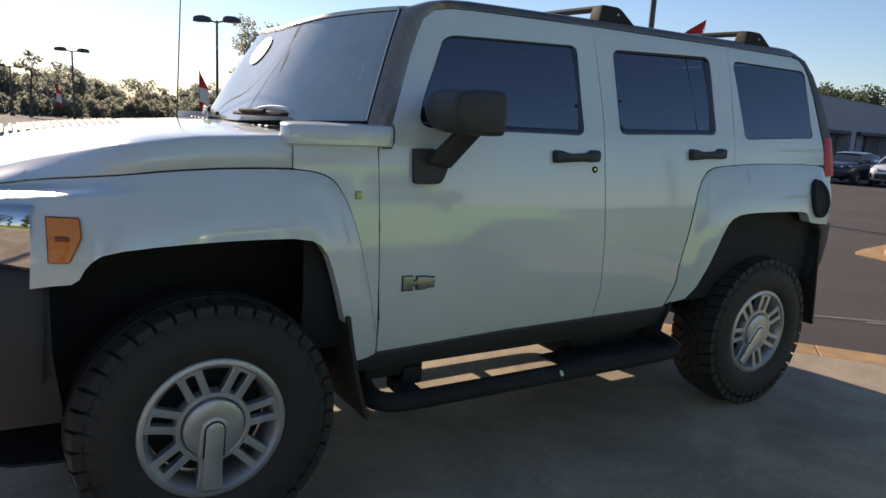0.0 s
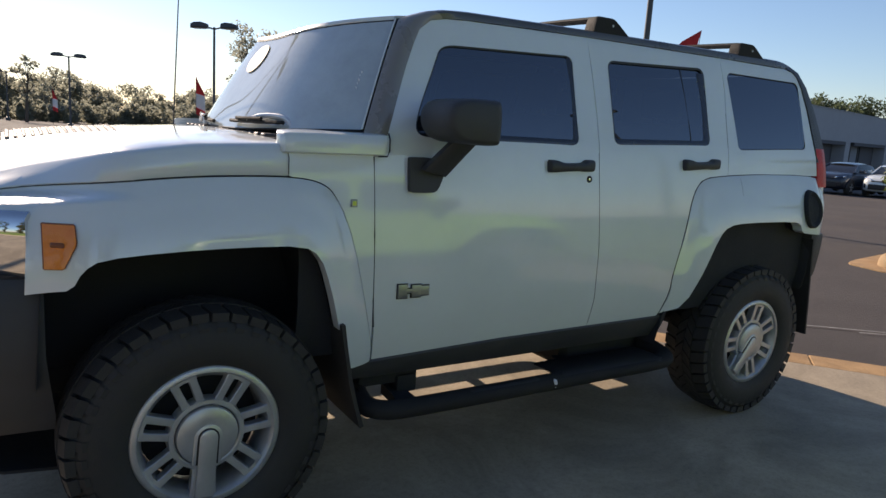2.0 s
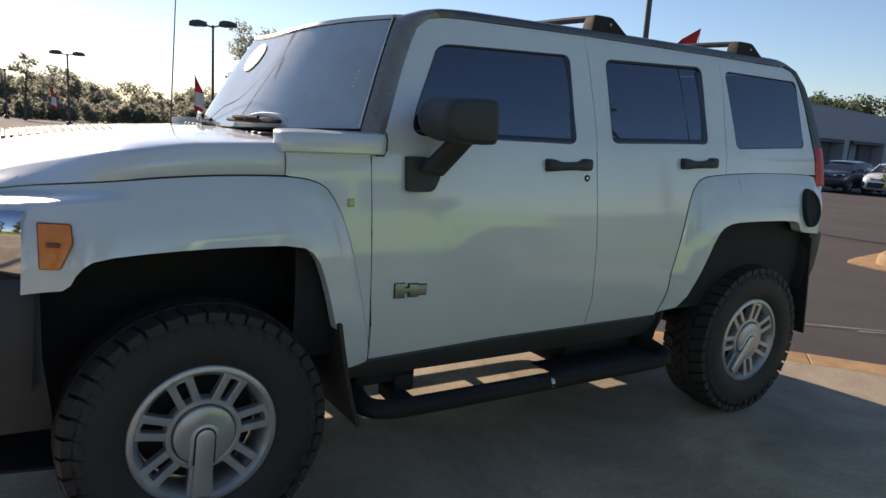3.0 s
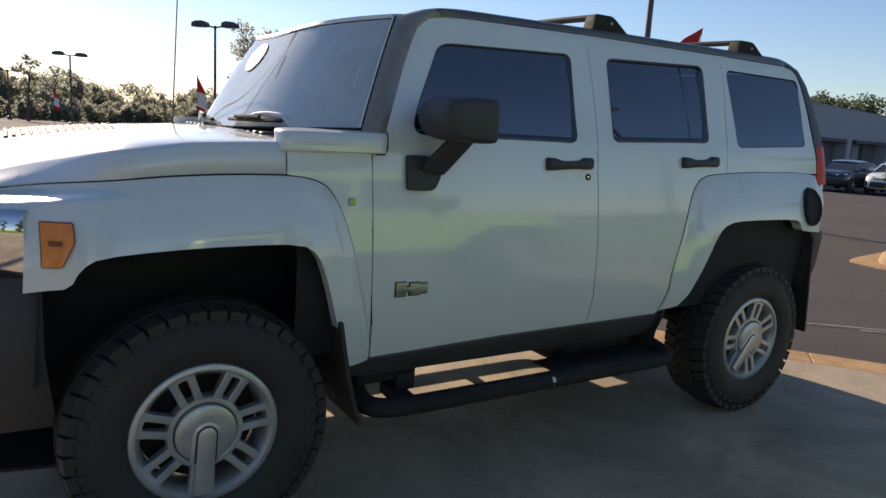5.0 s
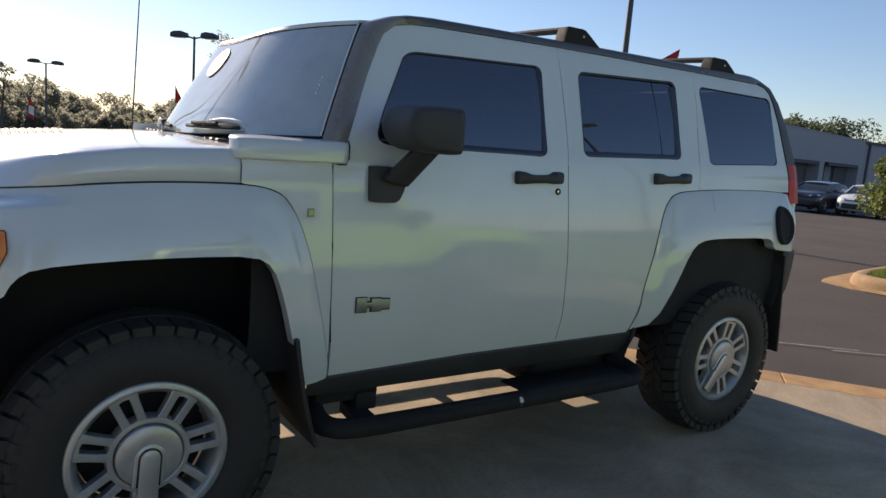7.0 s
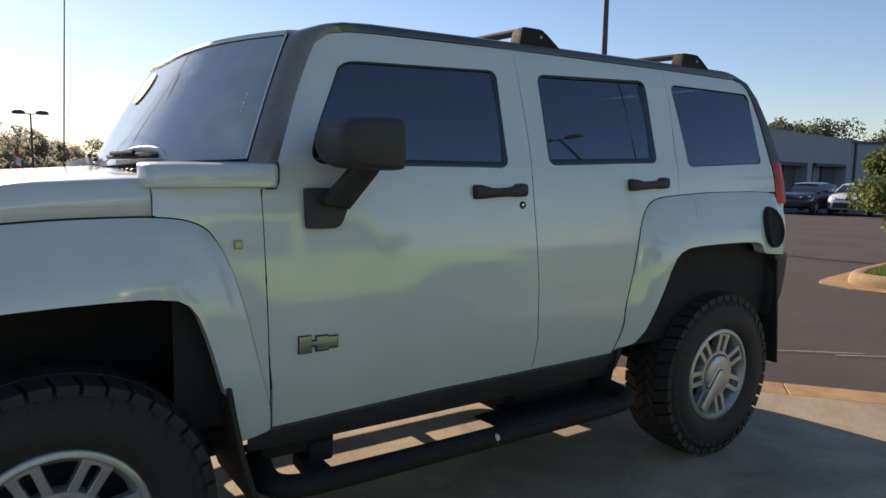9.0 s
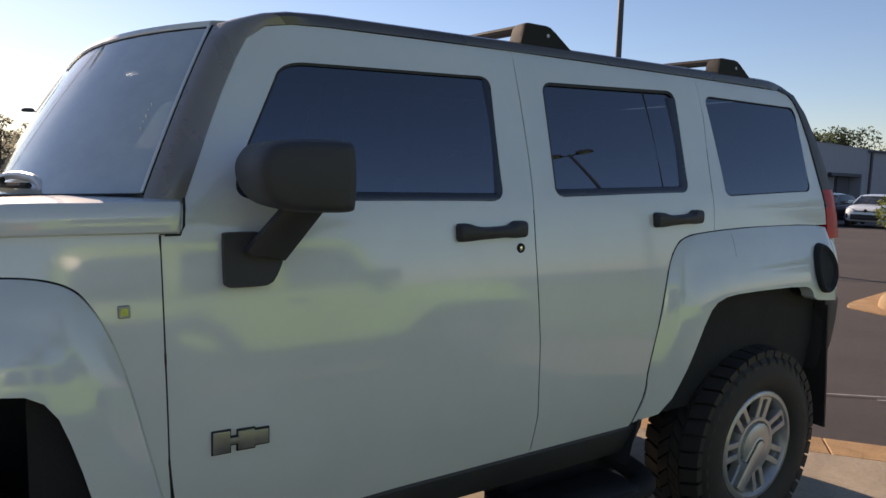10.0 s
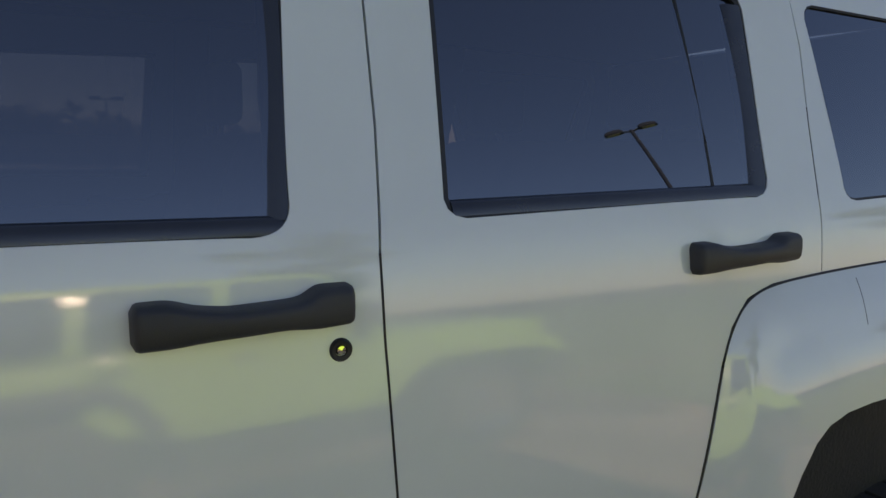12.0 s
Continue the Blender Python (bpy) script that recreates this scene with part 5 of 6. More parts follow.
def seat(x, y0, y1, heads):
    bm = bmesh.new()
    box(bm, x - 0.30, x + 0.22, y0, y1, 0.86, 1.02, 0.05, 3)
    s = part("seat", bm, CLOTH, SUV, "dark cloth seat")
    bm = bmesh.new()
    box(bm, x + 0.12, x + 0.26, y0, y1, 0.98, 1.52, 0.05, 3)
    for v in bm.verts:
        v.co.x += 0.28 * (v.co.z - 0.98)
    part("seat_back", bm, CLOTH, s)
    for hy in heads:
        bm = bmesh.new()
        box(bm, x + 0.29, x + 0.38, hy - 0.13, hy + 0.13, 1.545, 1.71, 0.035, 3)
        for q in (-0.05, 0.05):
            tube(bm, [(x + 0.33, hy + q, 1.48), (x + 0.335, hy + q, 1.56)], 0.007, 6)
        part("head_rest", bm, CLOTH, s)


seat(1.36, -0.62, -0.12, (-0.37,))
seat(1.36, 0.12, 0.62, (0.37,))
seat(2.25, -0.62, 0.62, (-0.36, 0.36))
bm = bmesh.new()
box(bm, 0.6, 3.4, -0.78, 0.78, 0.66, 0.70)
part("cabin_floor", bm, UNDER, SUV, smooth=False)
bm = bmesh.new()
loft(bm, [[(x, y, z) for y in (-0.58, 0, 0.58)] for x, z in ((0.80, 1.815), (1.15, 1.866), (2, 1.87), (3.3, 1.85))])
part("headlining", thicken(bm, 0.008), LABEL, SUV, "pale headlining", smooth=False)
# papers on the near door glass, inside
bm = bmesh.new()
box(bm, 0.985, 1.095, -0.001, 0.001, 1.408, 1.462)
for v in bm.verts:
    v.co.y += -side(v.co.z) + 0.022
DOC = part("window_label", bm, LABEL, SUV, "white paper label inside the door glass", smooth=False)
bm = bmesh.new()
ring = [bm.verts.new((1.035 + 0.045 * math.cos(a), -side(1.437 + 0.012 * math.sin(a)) + 0.020, 1.437 + 0.012 * math.sin(a))) for a in [2 * math.pi * k / 20 for k in range(20)]]
bm.faces.new(ring)
part("printed_oval", thicken(bm, 0.001), INK, DOC, "dark printed oval", smooth=False)


# ---- surroundings ----
def leaves(data, centre, radii, count, size, rnd, hollow=0.35):
    """Many small leaf quads scattered through an uneven ellipsoid."""
    rs = np.random.RandomState(rnd.randrange(1 << 30))
    d = rs.normal(size=(count, 3))
    d /= np.linalg.norm(d, axis=1)[:, None] + 1e-6
    r = hollow + (1 - hollow) * rs.rand(count, 1) ** 0.6
    c = np.array(centre) + d * r * np.array(radii)
    a = rs.uniform(-1, 1, (count, 3))
    a /= np.linalg.norm(a, axis=1)[:, None] + 1e-6
    b = np.cross(a, rs.uniform(-1, 1, (count, 3)))
    b /= np.linalg.norm(b, axis=1)[:, None] + 1e-6
    s = size * rs.uniform(0.6, 1.4, (count, 1))
    quad = np.stack([c - a * s, c + b * s * 0.45, c + a * s, c - b * s * 0.45], 1).reshape(-1, 3)
    i = len(data[0])
    data[0].extend(map(tuple, quad.tolist()))
    data[1].extend((k, k + 1, k + 2, k + 3) for k in range(i, i + 4 * count, 4))


def mesh_of(name, data, mat, parent=None, label=""):
    me = bpy.data.meshes.new(name)
    me.from_pydata(data[0], [], data[1])
    me.materials.append(mat)
    ob = new(name, me)
    ob.parent = parent
    if label:
        tagged(ob, label=label)
    return ob


def tree(x, y, height, spread, seed, label, trunk_h=0.35, clumps=16, per=120, leaf=0.16, mat=None, group="trees"):
    rnd = random.Random(seed)
    z = ground_z(x, y)
    t = thing("tree", label, "tree", group=group, at=(x, y, z - 0.05))
    bm = bmesh.new()
    lean = rnd.uniform(-0.04, 0.04) * height
    top = Vector((lean, -lean * 0.5, height * 0.8))
    tube(bm, [(0, 0, 0), (lean * 0.2, 0, height * 0.25), tuple(top * 0.6), tuple(top)], [height * 0.028, height * 0.022, height * 0.013, height * 0.004], 8)
    data = ([], [])
    for k in range(clumps):
        a = 2 * math.pi * k / clumps * 2.4 + rnd.uniform(-0.5, 0.5)
        hz = height * (trunk_h + (0.97 - trunk_h) * (k + 0.5) / clumps)
        prof = math.sin(math.pi * min(1, 0.22 + 0.78 * (1 - (hz / height - trunk_h) / (1 - trunk_h)))) ** 0.6
        rr = spread * prof * rnd.uniform(0.35, 0.95)
        c = Vector((rr * math.cos(a), rr * math.sin(a), hz))
        root = top * (0.35 + 0.5 * k / clumps)
        tube(bm, [tuple(root), tuple(root.lerp(c, 0.5) + Vector((0, 0, -0.03 * height))), tuple(c)], [height * 0.008, height * 0.005, height * 0.002], 5)
        cr = spread * rnd.uniform(0.26, 0.46)
        leaves(data, c, (cr, cr, cr * 0.72), per, leaf, rnd)
    put("trunk", bm, BARK, t)
    tagged(mesh_of("crown", data, mat or LEAF, t), kind="stuff")
    return t


def woods(pts, height, depth, seed, label, count=9000, leaf=0.7, mat=None):
    """A far belt of trees: overlapping crowns of leaf clumps with an uneven skyline."""
    rnd = random.Random(seed)
    data = ([], [])
    total = len(pts) - 1
    n_tree = total * 46
    for k in range(n_tree):
        s = rnd.uniform(0, total)
        i = min(int(s), total - 1)
        f = s - i
        x = pts[i][0] * (1 - f) + pts[i + 1][0] * f + rnd.uniform(-depth, depth)
        y = pts[i][1] * (1 - f) + pts[i + 1][1] * f + rnd.uniform(-depth, depth)
        z = ground_z(x, y)
        h = height * (0.55 + 0.45 * rnd.random() ** 1.5) * (0.8 + 0.4 * noise.noise((x * 0.02, y * 0.02, 3.1)))
        w = h * rnd.uniform(0.28, 0.45)
        for q in range(5):
            c = (x + rnd.uniform(-w, w) * 0.5, y + rnd.uniform(-w, w) * 0.5, z + h * (0.18 + 0.165 * q) * rnd.uniform(0.94, 1.06))
            leaves(data, c, (w * (1 - 0.11 * q), w * (1 - 0.11 * q), h * 0.19), count // (n_tree * 5), leaf, rnd, 0.2)
    ob = mesh_of("woods", data, mat or LEAF_HAZE)
    return tagged(ob, label, "trees", kind="stuff")


def far(az, d, z=None):
    x, y = -0.5 + d * math.cos(radians(az)), -3.04 + d * math.sin(radians(az))
    return (x, y)


def lamp_post(az, d, top, yaw, label, span=1.0, rad=0.09, xy=None, coat=None):
    x, y = xy or far(az, d)
    z = ground_z(x, y)
    t = thing("street_lamp", label, "street lamp", group="car park lamps", at=(x, y, z), rz=yaw)
    h = top - z
    bm = bmesh.new()
    box(bm, -0.25, 0.25, -0.25, 0.25, -0.05, 0.42, 0.04, 2)
    part("footing", bm, coat or POLE, t, "painted square base")
    bm = bmesh.new()
    tube(bm, [(0, 0, 0.4), (0, 0, h * 0.5), (0, 0, h)], [rad, rad * 0.85, rad * 0.7], 10)
    part("pole", bm, coat or POLE, t)
    for s in (-1, 1):
        bm = bmesh.new()
        tube(bm, [(0, 0, h - 0.10), (s * 0.25 * span, 0, h - 0.03), (s * 0.42 * span, 0, h)], 0.045, 8)
        part("arm", bm, coat or POLE, t)
        bm = bmesh.new()
        secs = []
        for u, w, zz in ((0.30, 0.10, 0.06), (0.36, 0.17, 0.14), (0.55, 0.20, 0.19), (0.85, 0.20, 0.17), (1.02, 0.15, 0.11), (1.06, 0.08, 0.03)):
            secs.append([(s * u * span, -w * span, h + 0.0), (s * u * span, -w * 0.8 * span, h + zz * span), (s * u * span, w * 0.8 * span, h + zz * span), (s * u * span, w * span, h + 0.0), (s * u * span, w * 0.8 * span, h - 0.06 * span), (s * u * span, -w * 0.8 * span, h - 0.06 * span)])
        r = loft(bm, secs, close=True)
        bm.faces.new(r[0])
        bm.faces.new(r[-1][::-1])
        head = part("lamp_head", bm, coat or POLE, t, angle=35)
        bm = bmesh.new()
        box(bm, min(s * 0.45, s * 0.95) * span, max(s * 0.45, s * 0.95) * span, -0.14 * span, 0.14 * span, h - 0.075 * span, h - 0.055 * span)
        part("lens", bm, LAMP_LENS, head, smooth=False)
    return t


POST = "grey double-headed lamp post in the car park"
lamp_post(76.1, 40, 1.43 + 40 * math.tan(radians(6.2)), -42, POST, 1.25, 0.085)
lamp_post(85.9, 70, 1.43 + 70 * math.tan(radians(3.2)), -4, POST, 1.3, 0.10)
lamp_post(89.7, 100, 1.43 + 100 * math.tan(radians(1.8)), 0, POST, 1.35, 0.11)
lamp_post(42.8, 16.7, 6.81, 20, POST, 0.88, 0.08)
lamp_post(0, 0, 12.1, 45, "grey double-headed lamp post on the grass verge", 0.88, 0.095, xy=(18.07, -14.26), coat=GALV)

lamp_post(0, 0, 8.0, 14, POST, 1.5, 0.13, xy=(-2.75, 12.2))
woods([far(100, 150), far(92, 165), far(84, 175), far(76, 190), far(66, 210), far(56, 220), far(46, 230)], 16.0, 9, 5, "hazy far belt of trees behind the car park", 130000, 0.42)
woods([far(101, 112), far(94, 114), far(88, 116), far(82, 118), far(76, 120), far(70, 122)], 4.2, 4, 8, "low far scrub with haze in its grey-green colour", 40000, 0.3)
woods([far(33, 118), far(30, 116), far(29.2, 119)], 15.0, 4, 11, "green trees behind the building", 190000, 0.24, LEAF_MID)
woods([far(22.6, 120), far(20.5, 118), far(16, 120), far(8, 125)], 15.0, 5, 14, "green trees behind the building", 210000, 0.24, LEAF_MID)
tree(*far(73.4, 52), 8.3, 2.1, 21, "tall thin tree behind the white car", 0.42, 24, 75, 0.13, LEAF_HAZE)
tree(*far(88.6, 95), 7.6, 1.6, 22, "bare-looking thin tree in the car park", 0.4, 16, 22, 0.25, LEAF_HAZE)
tree(*far(87.0, 120), 7.8, 2.8, 23, "sparse round tree in the car park", 0.45, 14, 26, 0.32, LEAF_HAZE)
tree(21.5, -9.2, 6.6, 2.2, 24, "leafy tree on the verge", 0.3, 22, 150, 0.14, LEAF_MID)
for i, (x, y, hh) in enumerate(((-14, -16, 9), (-4, -19, 10), (8, -21, 9), (34, -16, 10), (-26, -13, 11))):
    tree(x, y, hh, hh * 0.34, 40 + i, "leafy tree across the road", 0.28, 16, 60, 0.3, LEAF)

for i, (x, y, hh) in enumerate(((-9.5, -14.0, 8.5), (-11.5, -15.5, 10.5), (-15.5, -14.5, 9.0), (-18.0, -17.0, 12.0), (-21.5, -15.0, 10.0), (-6.5, -16.5, 9.5))):
    tree(x, y, hh, hh * 0.10, 70 + i, "tall narrow dark conifer across the lawn", 0.06, 26, 90, 0.16, LEAF)


def feather_flag(az, d, z0, z1, label, width, both=True):
    x, y = far(az, d)
    z = ground_z(x, y)
    t = thing("feather_flag", label, "flag", group="flags", at=(x, y, z), rz=az - 90 + 20)
    bm = bmesh.new()
    tube(bm, [(0, 0, 0), (0, 0, z1 - z)], [0.022, 0.012], 6)
    part("pole", bm, POLE, t)
    zs_ = z1 - z
    zb = z0 - z
    mid = zb + (zs_ - zb) * 0.55
    low = zb + (zs_ - zb) * 0.18
    for a, b, mat, nm in ((mid, zs_, RED_CLOTH, "red_cloth"), (low, mid, WHITE_CLOTH, "white_cloth"), (zb, low, RED_CLOTH, "red_hem")):
        if mat is WHITE_CLOTH and not both:
            continue
        bm = bmesh.new()
        rows = []
        for k in range(9):
            v = k / 8
            zz = a + (b - a) * v
            w = width * (min(1, (zs_ - zz) / ((zs_ - zb) * 0.45)) if mat is RED_CLOTH else 1.0)
            rows.append([(0.02 + w * u, 0.05 * math.sin(5 * u + 3 * v), zz - 0.12 * u * (zs_ - zz)) for u in (0, 0.25, 0.5, 0.75, 1)])
        loft(bm, rows)
        part(nm, thicken(bm, 0.004), mat, t)


feather_flag(77.4, 55, 1.15, 1.43 + 55 * math.tan(radians(2.5)), "red and white feather flag on a pole", 0.66)
feather_flag(87.0, 85, 0.5, 1.43 + 85 * math.tan(radians(0.85)), "small red and white feather flag", 0.5)
x, y = far(38.9, 40)
FLAG = thing("pennant_flag", "red pointed flag on a thin pole", "flag", group="flags", at=(x, y, ground_z(x, y)))
bm = bmesh.new()
TIP = 7.15 - ground_z(x, y)
tube(bm, [(-0.3, 0.35, 0), (-0.1, 0.12, TIP * 0.75), (0, 0, TIP)], [0.04, 0.025, 0.012], 6)
part("pole", bm, POLE, FLAG)
bm = bmesh.new()
rt = Vector((0.635, -0.773, 0))
loft(bm, [[rt * (l + (r - l) * u) + Vector((0.02 * math.sin(5 * u), 0.03 * math.sin(5 * u), TIP + dz + du * u)) for u in (0, 0.25, 0.5, 0.75, 1)] for l, r, dz, du in ((-0.02, 0.0, 0.0, 0.01), (-0.45, -0.04, -0.28, 0.02), (-0.88, -0.10, -0.55, 0.0), (-1.4, -0.18, -1.1, 0.0), (-1.2, -0.2, -1.9, 0.0))])
part("red_cloth", thicken(bm, 0.004), RED_CLOTH, FLAG)


# dealership building
def building():
    p0, p1, p2 = Vector((*far(38, 47), 0)), Vector((*far(25.7, 88), 0)), Vector((*far(18, 112), 0))
    a, b = Vector((*far(30.4, 65), 0)), p1
    d = (b - a).normalized()
    p0 = a - d * 26
    n = Vector((d.y, -d.x, 0))
    g = -1.75
    top = 1.43 + 65 * math.tan(radians(3.0))
    under = 1.43 + 65 * math.tan(radians(0.72))
    t = thing("showroom_building", "long low grey stucco showroom with a deep portico", "building", at=(0, 0, 0))
    L = (b - p0).length

    def wall(name, s0, s1, o0, o1, z0, z1, mat, label="", parent=None):
        bm = bmesh.new()
        vs = []
        for s in (s0, s1):
            for o in (o0, o1):
                for z in (z0, z1):
                    q = p0 + d * s + n * o
                    vs.append(bm.verts.new((q.x, q.y, z)))
        for f in ((0, 1, 3, 2), (4, 6, 7, 5), (0, 4, 5, 1), (2, 3, 7, 6), (0, 2, 6, 4), (1, 5, 7, 3)):
            bm.faces.new([vs[i] for i in f])
        return part(name, bm, mat, parent or t, label, smooth=False)

    wall("fascia", 0, L, -1.3, 0.0, under, top, STUCCO, "plain grey stucco fascia")
    wall("parapet_cap", -0.1, L + 0.1, -1.1, 0.06, top, top + 0.06, STUCCO)
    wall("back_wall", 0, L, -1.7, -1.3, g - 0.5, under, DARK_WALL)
    for k in range(4):
        s = L - 1.3 - 12.2 * k
        wall("pier", s - (0.0 if k == 0 else 1.4), s + (1.3 if k == 0 else 0.0), -1.3, -0.02, g - 0.6, under, STUCCO, "grey stucco pier")
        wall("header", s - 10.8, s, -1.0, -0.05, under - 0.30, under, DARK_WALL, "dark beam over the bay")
        # portico shade beside the glazing, given as a dark panel colour
        wall("shaded_panel", s - 4.7, s, -1.296, -1.10, g, under - 0.30, DARK_WALL, "panel beside the glazing, coloured dark for portico shade")
        w = wall("window", s - 10.4, s - 4.7, -1.296, -1.24, g, under - 0.30, GLAZING, "showroom glazing with its blue-grey reflection painted in")
        for q in (0.0, 2.6, 5.2):
            wall("mullion", s - 10.4 + q, s - 10.26 + q, -1.24, -1.16, g, under - 0.30, POLE, "", w)
    # lower rear wing
    e = (p2 - b).normalized()
    m = Vector((e.y, -e.x, 0))
    z2 = top + 0.02

    def wing(name, s0, s1, o0, o1, z0, z1, mat, label=""):
        bm = bmesh.new()
        vs = []
        for s in (s0, s1):
            for o in (o0, o1):
                for z in (z0, z1):
                    q = b + e * s + m * o
                    vs.append(bm.verts.new((q.x, q.y, z)))
        for f in ((0, 1, 3, 2), (4, 6, 7, 5), (0, 4, 5, 1), (2, 3, 7, 6), (0, 2, 6, 4), (1, 5, 7, 3)):
            bm.faces.new([vs[i] for i in f])
        return part(name, bm, mat, t, label, smooth=False)

    wing("side_wall", 0, 60, -8, -0.6, g - 1.4, z2 - 0.25, STUCCO, "panelled grey side wall")
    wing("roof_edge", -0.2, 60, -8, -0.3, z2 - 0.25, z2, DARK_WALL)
    for s in (1.5, 8.5, 15.5, 22.5, 30):
        wing("downpipe", s, s + 0.25, -0.6, -0.42, g - 1.4, z2 - 0.25, DARK_WALL)
    wing("window", 10, 13, -0.62, -0.55, 0.2, 1.6, TINT_GLASS, "small dark window")


building()


# parked cars
def parked_car(x, y, rz, mat, label):
    z = ground_z(x, y)
    t = thing("parked_car", label, "car", group="parked cars", at=(x, y, z), rz=rz)
    # length along x, front at -x
    st = [(-2.14, 0.62, 0.38, 0.72), (-2.05, 0.78, 0.30, 0.84), (-1.85, 0.86, 0.26, 0.93), (-1.3, 0.90, 0.24, 1.00), (-0.75, 0.90, 0.24, 1.04), (0, 0.90, 0.24, 1.04), (1.0, 0.90, 0.24, 1.07), (1.7, 0.89, 0.26, 1.08), (2.05, 0.82, 0.32, 1.02), (2.16, 0.72, 0.40, 0.92)]
    bm = bmesh.new()
    secs = []
    for xx, w, z0, z1 in st:
        secs.append([(xx, s * w * k, z0 + (z1 - z0) * q) for s, k, q in ((-1, 0.80, 0.0), (-1, 0.97, 0.12), (-1, 1.0, 0.55), (-1, 0.96, 0.80), (-1, 0.86, 0.96), (-1, 0.5, 1.0), (1, 0.5, 1.0), (1, 0.86, 0.96), (1, 0.96, 0.80), (1, 1.0, 0.55), (1, 0.97, 0.12), (1, 0.80, 0.0))])
    r = loft(bm, secs, close=True)
    bm.faces.new(r[0])
    bm.faces.new(r[-1][::-1])
    part("body", bm, mat, t, angle=50)
    cab = [(-0.95, 0.74, 1.00), (-0.22, 0.62, 1.365), (0.1, 0.62, 1.42), (0.8, 0.62, 1.43), (1.45, 0.60, 1.36), (2.0, 0.66, 1.04)]
    bm = bmesh.new()
    loft(bm, [[(xx, -0.82, 0.98), (xx, -w - 0.02, zz), (xx, 0, zz + 0.01), (xx, w + 0.02, zz), (xx, 0.82, 0.98)] for xx, w, zz in cab])
    part("glasshouse", bm, CAR_GLASS, t, "dark windows", angle=30)
    bm = bmesh.new()
    loft(bm, [[(xx, -w - 0.03, zz), (xx, -w * 0.6, zz + 0.035), (xx, 0, zz + 0.045), (xx, w * 0.6, zz + 0.035), (xx, w + 0.03, zz)] for xx, w, zz in ((-0.26, 0.60, 1.36), (0.1, 0.62, 1.42), (0.8, 0.62, 1.43), (1.45, 0.6, 1.37))])
    part("roof", thicken(bm, 0.03), mat, t)
    for s in (-1, 1):
        bm = bmesh.new()
        tube(bm, [(-0.95, s * 0.80, 1.01), (-0.22, s * 0.64, 1.375)], 0.035, 6)
        part("pillar", bm, mat, t)
        bm = bmesh.new()
        box(bm, -0.62, -0.45, s * 0.98 - 0.10, s * 0.98 + 0.10, 1.02, 1.17, 0.04, 2)
        part("door_mirror", bm, mat, t)
        bm = bmesh.new()
        secs = [[(-2.09 + 0.26 * u - 0.02 * math.sin(a), s * (0.48 + 0.36 * u), 0.79 + 0.06 * u + 0.05 * math.cos(a)) for a in [2 * math.pi * k / 10 for k in range(10)]] for u in (0, 0.5, 1)]
        rr = loft(bm, secs, close=True)
        bm.faces.new(rr[0])
        bm.faces.new(rr[-1][::-1])
        part("headlight", bm, CHROME, t)
    bm = bmesh.new()
    box(bm, -2.17, -2.0, -0.58, 0.58, 0.36, 0.60, 0.03, 2)
    part("grille", bm, SEAL, t, "dark lower grille")
    bm = bmesh.new()
    box(bm, -2.16, -2.0, -0.48, 0.48, 0.715, 0.760, 0.01, 1)
    part("grille_bar", bm, SEAL, t)
    bm = bmesh.new()
    lathe(bm, [(0.0, -0.012), (0.06, -0.010), (0.075, 0.0)], 16)
    bmesh.ops.rotate(bm, verts=bm.verts, matrix=Matrix.Rotation(radians(-90), 3, "Z"))
    bmesh.ops.translate(bm, verts=bm.verts, vec=(-2.155, 0, 0.765))
    part("badge", bm, SEAL, t)
    for s in (-1, 1):
        bm = bmesh.new()
        box(bm, -2.10, -1.96, s * 0.70 - 0.07, s * 0.70 + 0.07, 0.40, 0.62, 0.03, 1)
        part("fog_light_recess", bm, SEAL, t)
        bm = bmesh.new()
        box(bm, -0.98, 0.98, s * 0.89 - 0.03, s * 0.89 + 0.03, 0.23, 0.42, 0.02, 1)
        part("sill_cladding", bm, TRIM, t, "black plastic sill cladding")
        for xx in (-1.32, 1.32):
            bm = bmesh.new()
            arc = [math.pi * k / 12 for k in range(13)]
            loft(bm, [[(xx + 0.36 * math.cos(a), s * 0.905, 0.335 + 0.36 * math.sin(a)), (xx + 0.36 * math.cos(a), s * 0.925, 0.335 + 0.36 * math.sin(a)), (xx + 0.43 * math.cos(a), s * 0.922, 0.335 + 0.43 * math.sin(a)), (xx + 0.44 * math.cos(a), s * 0.88, 0.335 + 0.44 * math.sin(a))] for a in arc])
            part("arch_cladding", bm, TRIM, t, "black plastic wheel arch cladding")
    for xx in (-1.32, 1.32):
        for s in (-1, 1):
            bm = bmesh.new()
            lathe(bm, [(0.0, -0.02), (0.2, -0.02), (0.22, 0.0), (0.31, 0.0), (0.335, 0.03), (0.335, 0.17), (0.31, 0.2), (0.0, 0.2)], 24)
            w = part("wheel", bm, RUBBER, t, angle=40)
            w.matrix_basis = pose(xx, s * 0.915, 0.335, 0, 0, 0 if s < 0 else 180)
            bm = bmesh.new()
            for k in range(5):
                q = bmesh.new()
                box(q, -0.03, 0.03, -0.03, -0.015, 0.03, 0.20, 0.008, 1)
                bmesh.ops.rotate(q, verts=q.verts, matrix=Matrix.Rotation(2 * math.pi * k / 5, 3, "Y"))
                me = bpy.data.meshes.new("tmp")
                q.to_mesh(me)
                q.free()
                bm.from_mesh(me)
                bpy.data.meshes.remove(me)
            part("rim", bm, ALLOY, w, smooth=False)
    return t


parked_car(*far(28.1, 38.5), 6, NAVY, "dark blue crossover parked facing the drive")
